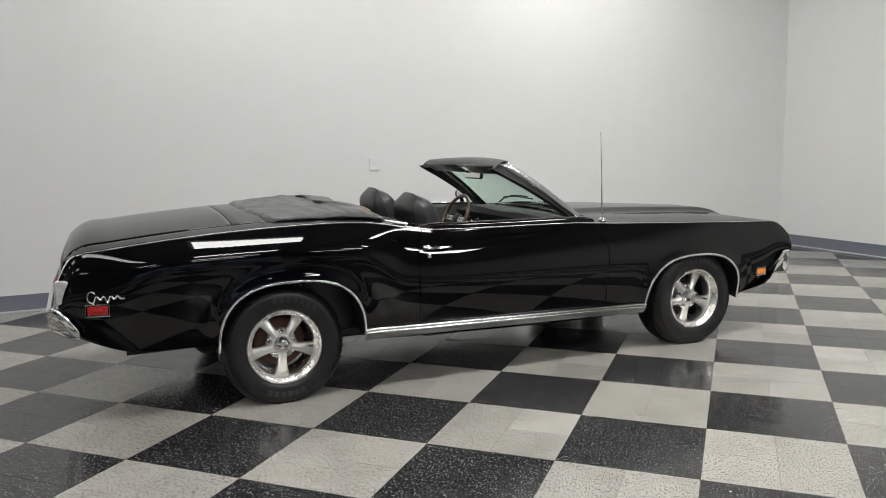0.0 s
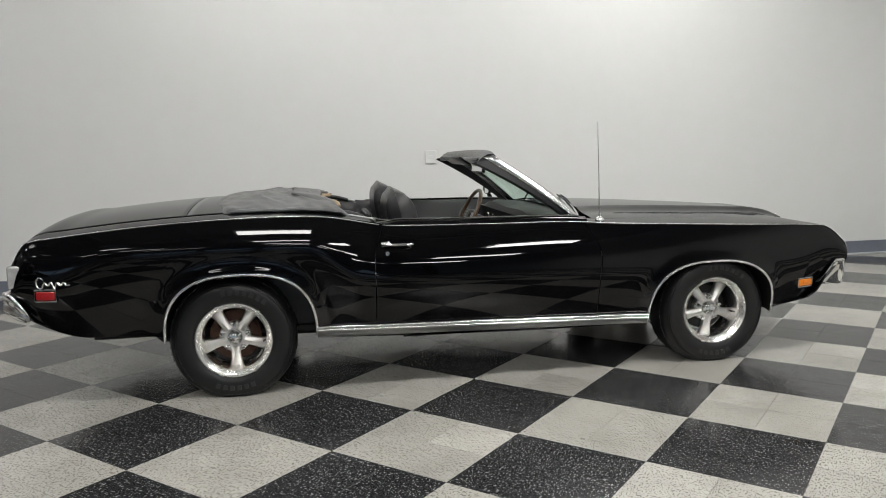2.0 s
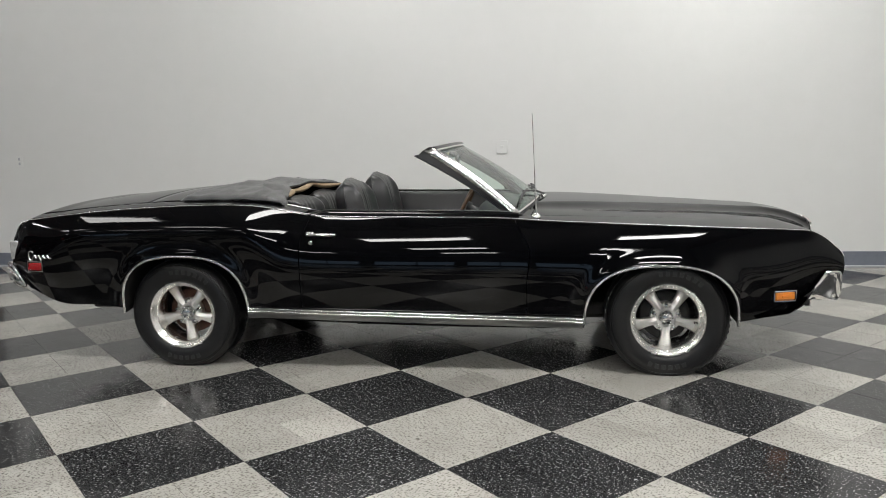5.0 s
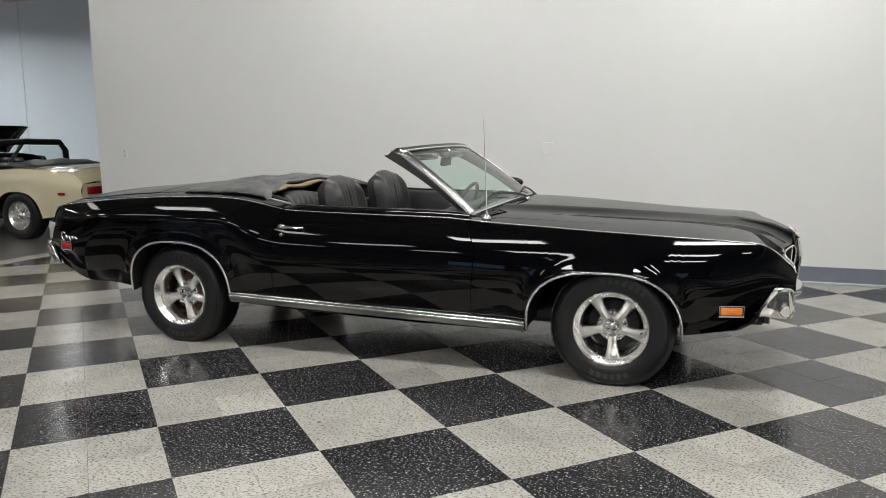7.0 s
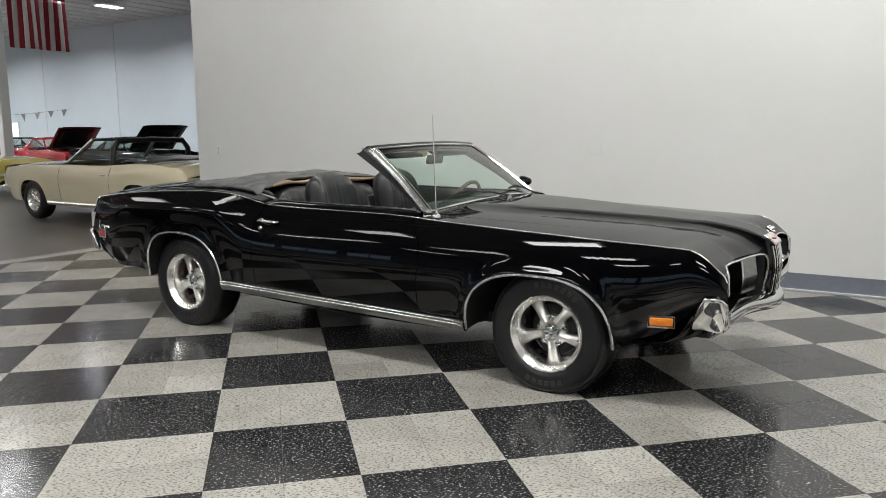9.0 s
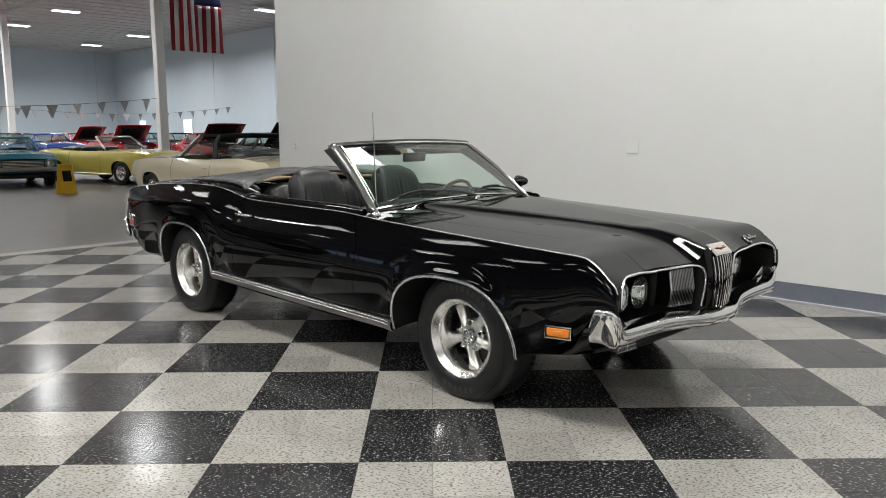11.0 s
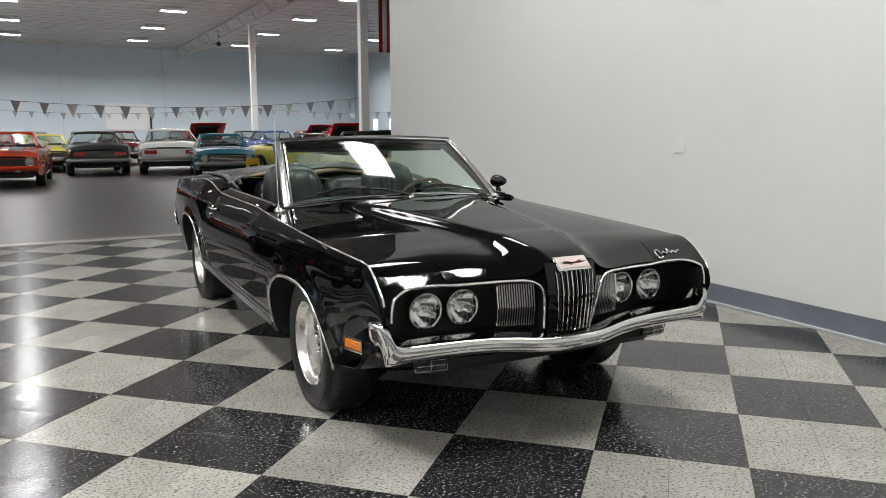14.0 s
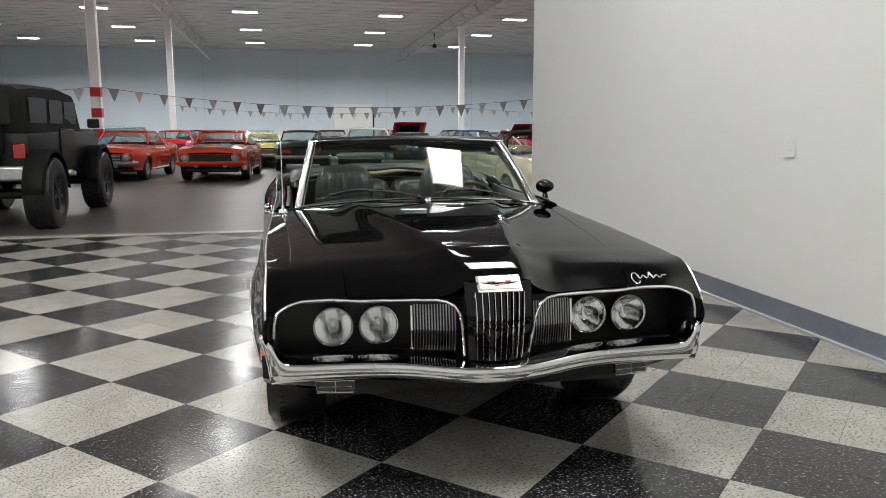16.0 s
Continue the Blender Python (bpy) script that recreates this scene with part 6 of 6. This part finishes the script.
# ---- black off-roader on tall tyres ----
off = thing("off_road_car", hall(-7.75, -3.05, 0, 180) @ Matrix.Scale(0.96, 4), "black lifted off-road car with a soft top and huge tyres", "car", "parked cars")
OFF_P = material("off_road_black", (0.004, 0.004, 0.004), 0.35, 0.0, 0.0, 0.35)
OFF_MATT = mottled("off_road_plastic", (0.003, 0.003, 0.003), (0.006, 0.006, 0.006), 8, 0.6, 0.75, spec=0.3)
OFF_CLOTH = mottled("soft_top_cloth", (0.005, 0.005, 0.005), (0.009, 0.009, 0.009), 12, 0.7, 0.85, spec=0.3)
R = 0.5
for s in (1.55, -1.55):
    for side in (-1, 1):
        w = plain_wheel(off, s, side * 1.0, R, MATT_BLACK, side, 0.34)
        bm = bmesh.new()
        for k in range(26):
            for y0 in (0.06, 0.2):
                box(bm, (0.035, 0.09, 0.07), (0, 0, 0), 0.0, pose(0, 0, 0, 0, 360 / 26 * (k + (0.5 if y0 > 0.1 else 0)), 0) @ Matrix.Translation((R - 0.01, y0 + 0.04, 0)))
        for q in bm.verts:
            q.co.z = max(q.co.z, -R)
        part("tread_lug", bm, RUBBER, w, smooth=False)["kind"] = "stuff"
        bm = bmesh.new()
        rows = [[(s + rr * math.cos(a) * 1.12, side * yy, 0.5 + rr * math.sin(a)) for a in spread(0.05, math.pi - 0.05, 14)] for rr, yy in ((0.62, 0.72), (0.64, 0.98), (0.58, 1.0))]
        grid(bm, rows)
        thick(part("fender_flare", bm, OFF_MATT, off, "black wheel-arch flare"), 0.02)
part("body", boxes(((4.1, 1.5, 0.62), (0.2, 0, 1.05), 0.06, None, 2), ((1.1, 1.4, 0.22), (1.6, 0, 1.3), 0.06, None, 2)), OFF_P, off)
bm = bmesh.new()
rows = []
for s, k, zt_ in ((-1.86, 0.98, 1.88), (-1.8, 1.0, 1.98), (-1.2, 1.0, 2.03), (0.2, 1.0, 2.05), (0.95, 0.97, 2.0), (1.1, 0.95, 1.95)):
    rows.append([(s + (0.06 if i in (0, 8) else 0), y * k, z) for i, (y, z) in enumerate(((-0.74, 1.36), (-0.7, 1.7), (-0.66, zt_ - 0.05), (-0.55, zt_), (0, zt_ + 0.02), (0.55, zt_), (0.66, zt_ - 0.05), (0.7, 1.7), (0.74, 1.36)))])
vs = grid(bm, rows)
bm.faces.new(vs[0])
part("soft_top", bm, OFF_CLOTH, off, "black soft top with clear panels")
OFF_GLASS = material("dark_plastic_pane", (0.012, 0.012, 0.012), 0.3, 0.0, 0.0, 0.3)
for side in (-1, 1):
    part("side_window", boxes(((0.8, 0.012, 0.36), (-1.25, side * 0.722, 1.66), 0.004), ((0.7, 0.012, 0.36), (-0.35, side * 0.722, 1.66), 0.004), ((0.7, 0.012, 0.36), (0.5, side * 0.71, 1.66), 0.004)), OFF_GLASS, off, "dark plastic window")
    part("door", boxes(((0.85, 0.03, 0.62), (0.05, side * 0.76, 1.1), 0.02)), OFF_P, off)
    part("tail_light", boxes(((0.05, 0.16, 0.2), (-1.88, side * 0.63, 1.1), 0.01)), RED_LENS, off, "square red tail lamp")
    part("door_mirror", boxes(((0.06, 0.2, 0.16), (1.15, side * 0.92, 1.5), 0.02)), MATT_BLACK, off)
part("rear_window", boxes(((0.012, 1.1, 0.4), (-1.872, 0, 1.66), 0.004)), OFF_GLASS, off, "dark plastic window")
for k in range(4):
    part("window_bar", boxes(((0.004, 0.36 - 0.05 * (k % 2), 0.035), (-1.882, -0.28, 1.78 - 0.075 * k), 0.001)), PLASTIC_WHITE, off, "white writing reduced to bars", m=pose(0, 0, 0, -14, 0, 0) @ pose(0, 0.42, 0.06))
part("rear_bumper", boxes(((0.16, 1.5, 0.2), (-1.98, 0, 0.8), 0.03)), BRUSHED, off, "grey steel bumper")
bm = bmesh.new()
lathe(bm, [(0.2, 0.0), (0.25, -0.02), (0.42, -0.02), (0.48, 0.02), (0.48, 0.2), (0.4, 0.24)], 32, pose(-2.14, 0, 1.25, 0, 0, -90))
part("spare_tyre", bm, RUBBER, off)
part("axle", boxes(((0.14, 1.6, 0.14), (1.55, 0, 0.5), 0.04), ((0.14, 1.6, 0.14), (-1.55, 0, 0.5), 0.04), ((3.0, 0.7, 0.16), (0, 0, 0.72), 0.04)), DARK, off)

# ---- yellow floor sign ----
sign_m = mottled("yellow_plastic", (0.75, 0.45, 0.03), (0.8, 0.5, 0.05), 8, 0.4, 0.5)
fs = thing("floor_sign", hall(-13.8, 4.5, 0, 10), "yellow folding floor sign beside the teal car", "sign")
for k in (-1, 1):
    part("leaf", boxes(((0.02, 0.34, 0.68), (0, 0, 0.33), 0.006)), sign_m, fs, m=pose(k * 0.13, 0, 0, 0, -k * 12, 0))
part("printed_panel", boxes(((0.004, 0.2, 0.24), (0.012, 0, 0.4))), MATT_BLACK, fs, smooth=False, m=pose(0.13, 0, 0, 0, -12, 0))

# ---- floor tiles: twelve-inch pieces, four of one tone to a square ----
S = 0.6096
T = S / 2


def tile_mesh(mat):
    bm = bmesh.new()
    h, c, top = T / 2 - 0.0007, 0.0006, 0.0
    rows = [[(-h, -h), (h, -h), (h, h), (-h, h)], [(-h + c, -h + c), (h - c, -h + c), (h - c, h - c), (-h + c, h - c)]]
    lo = [bm.verts.new((x, y, top - 0.0035)) for x, y in rows[0]]
    mid = [bm.verts.new((x, y, top - 0.0003)) for x, y in rows[0]]
    hi = [bm.verts.new((x, y, top)) for x, y in rows[1]]
    for a, b in ((lo, mid), (mid, hi)):
        for k in range(4):
            bm.faces.new((a[k], a[(k + 1) % 4], b[(k + 1) % 4], b[k]))
    bm.faces.new(hi)
    me = bpy.data.meshes.new("tile")
    bm.to_mesh(me)
    bm.free()
    me.materials.append(mat)
    return me


tiles = {0: tile_mesh(TILE_LIGHT), 1: tile_mesh(TILE_DARK)}
rest = {0: [], 1: []}
near = []
for i in range(-34, 40):
    for j in range(-60, 40):
        x, y = (i + 0.5) * T, (j + 0.5) * T
        u, v = (x + y) * CU, (y - x) * CU
        if not (PART_U0 - 0.24 < u < END_U + 0.2 and -13.0 < v < PART_V + 0.2):
            continue
        tone = ((i // 2) + (j // 2)) % 2
        inside = PART_U0 + 0.22 < u < END_U - 0.25 and v < PART_V - 0.25
        d = math.hypot(u - 1.3, (v + 0.6) * 1.15)
        near.append((d if inside else 99, x, y, tone))
near.sort()
for n, (d, x, y, tone) in enumerate(near):
    if n < 300:
        ob = new("tile", tiles[tone])
        ob.parent = floor
        jitter = random.Random(n)
        ob.matrix_basis = pose(x, y, jitter.uniform(-0.0003, 0.0003), jitter.uniform(-0.06, 0.06), jitter.uniform(-0.06, 0.06), 0)
    else:
        rest[tone].append((x, y))
for tone, mat in ((0, TILE_LIGHT), (1, TILE_DARK)):
    vs, fs = [], []
    h = T / 2 - 0.0009
    for x, y in rest[tone]:
        k = len(vs)
        cut = []
        for dx, dy in ((-h, -h), (h, -h), (h, h), (-h, h)):
            px, py = x + dx, y + dy
            u, v = (px + py) * CU, (py - px) * CU
            u, v = min(max(u, PART_U0), END_U - 0.001), min(v, PART_V - 0.001)
            cut.append(((u - v) * CU, (u + v) * CU))
        vs += [(*p, 0.0) for p in cut] + [(*p, -0.0035) for p in cut]
        fs.append((k, k + 1, k + 2, k + 3))
        fs += [(k + a, k + 4 + a, k + 4 + (a + 1) % 4, k + (a + 1) % 4) for a in range(4)]
    me = bpy.data.meshes.new("outer_tiles")
    me.from_pydata(vs, [], fs)
    me.materials.append(mat)
    ob = new("outer_tiles", me)
    ob.parent = floor
    ob["kind"] = "stuff"
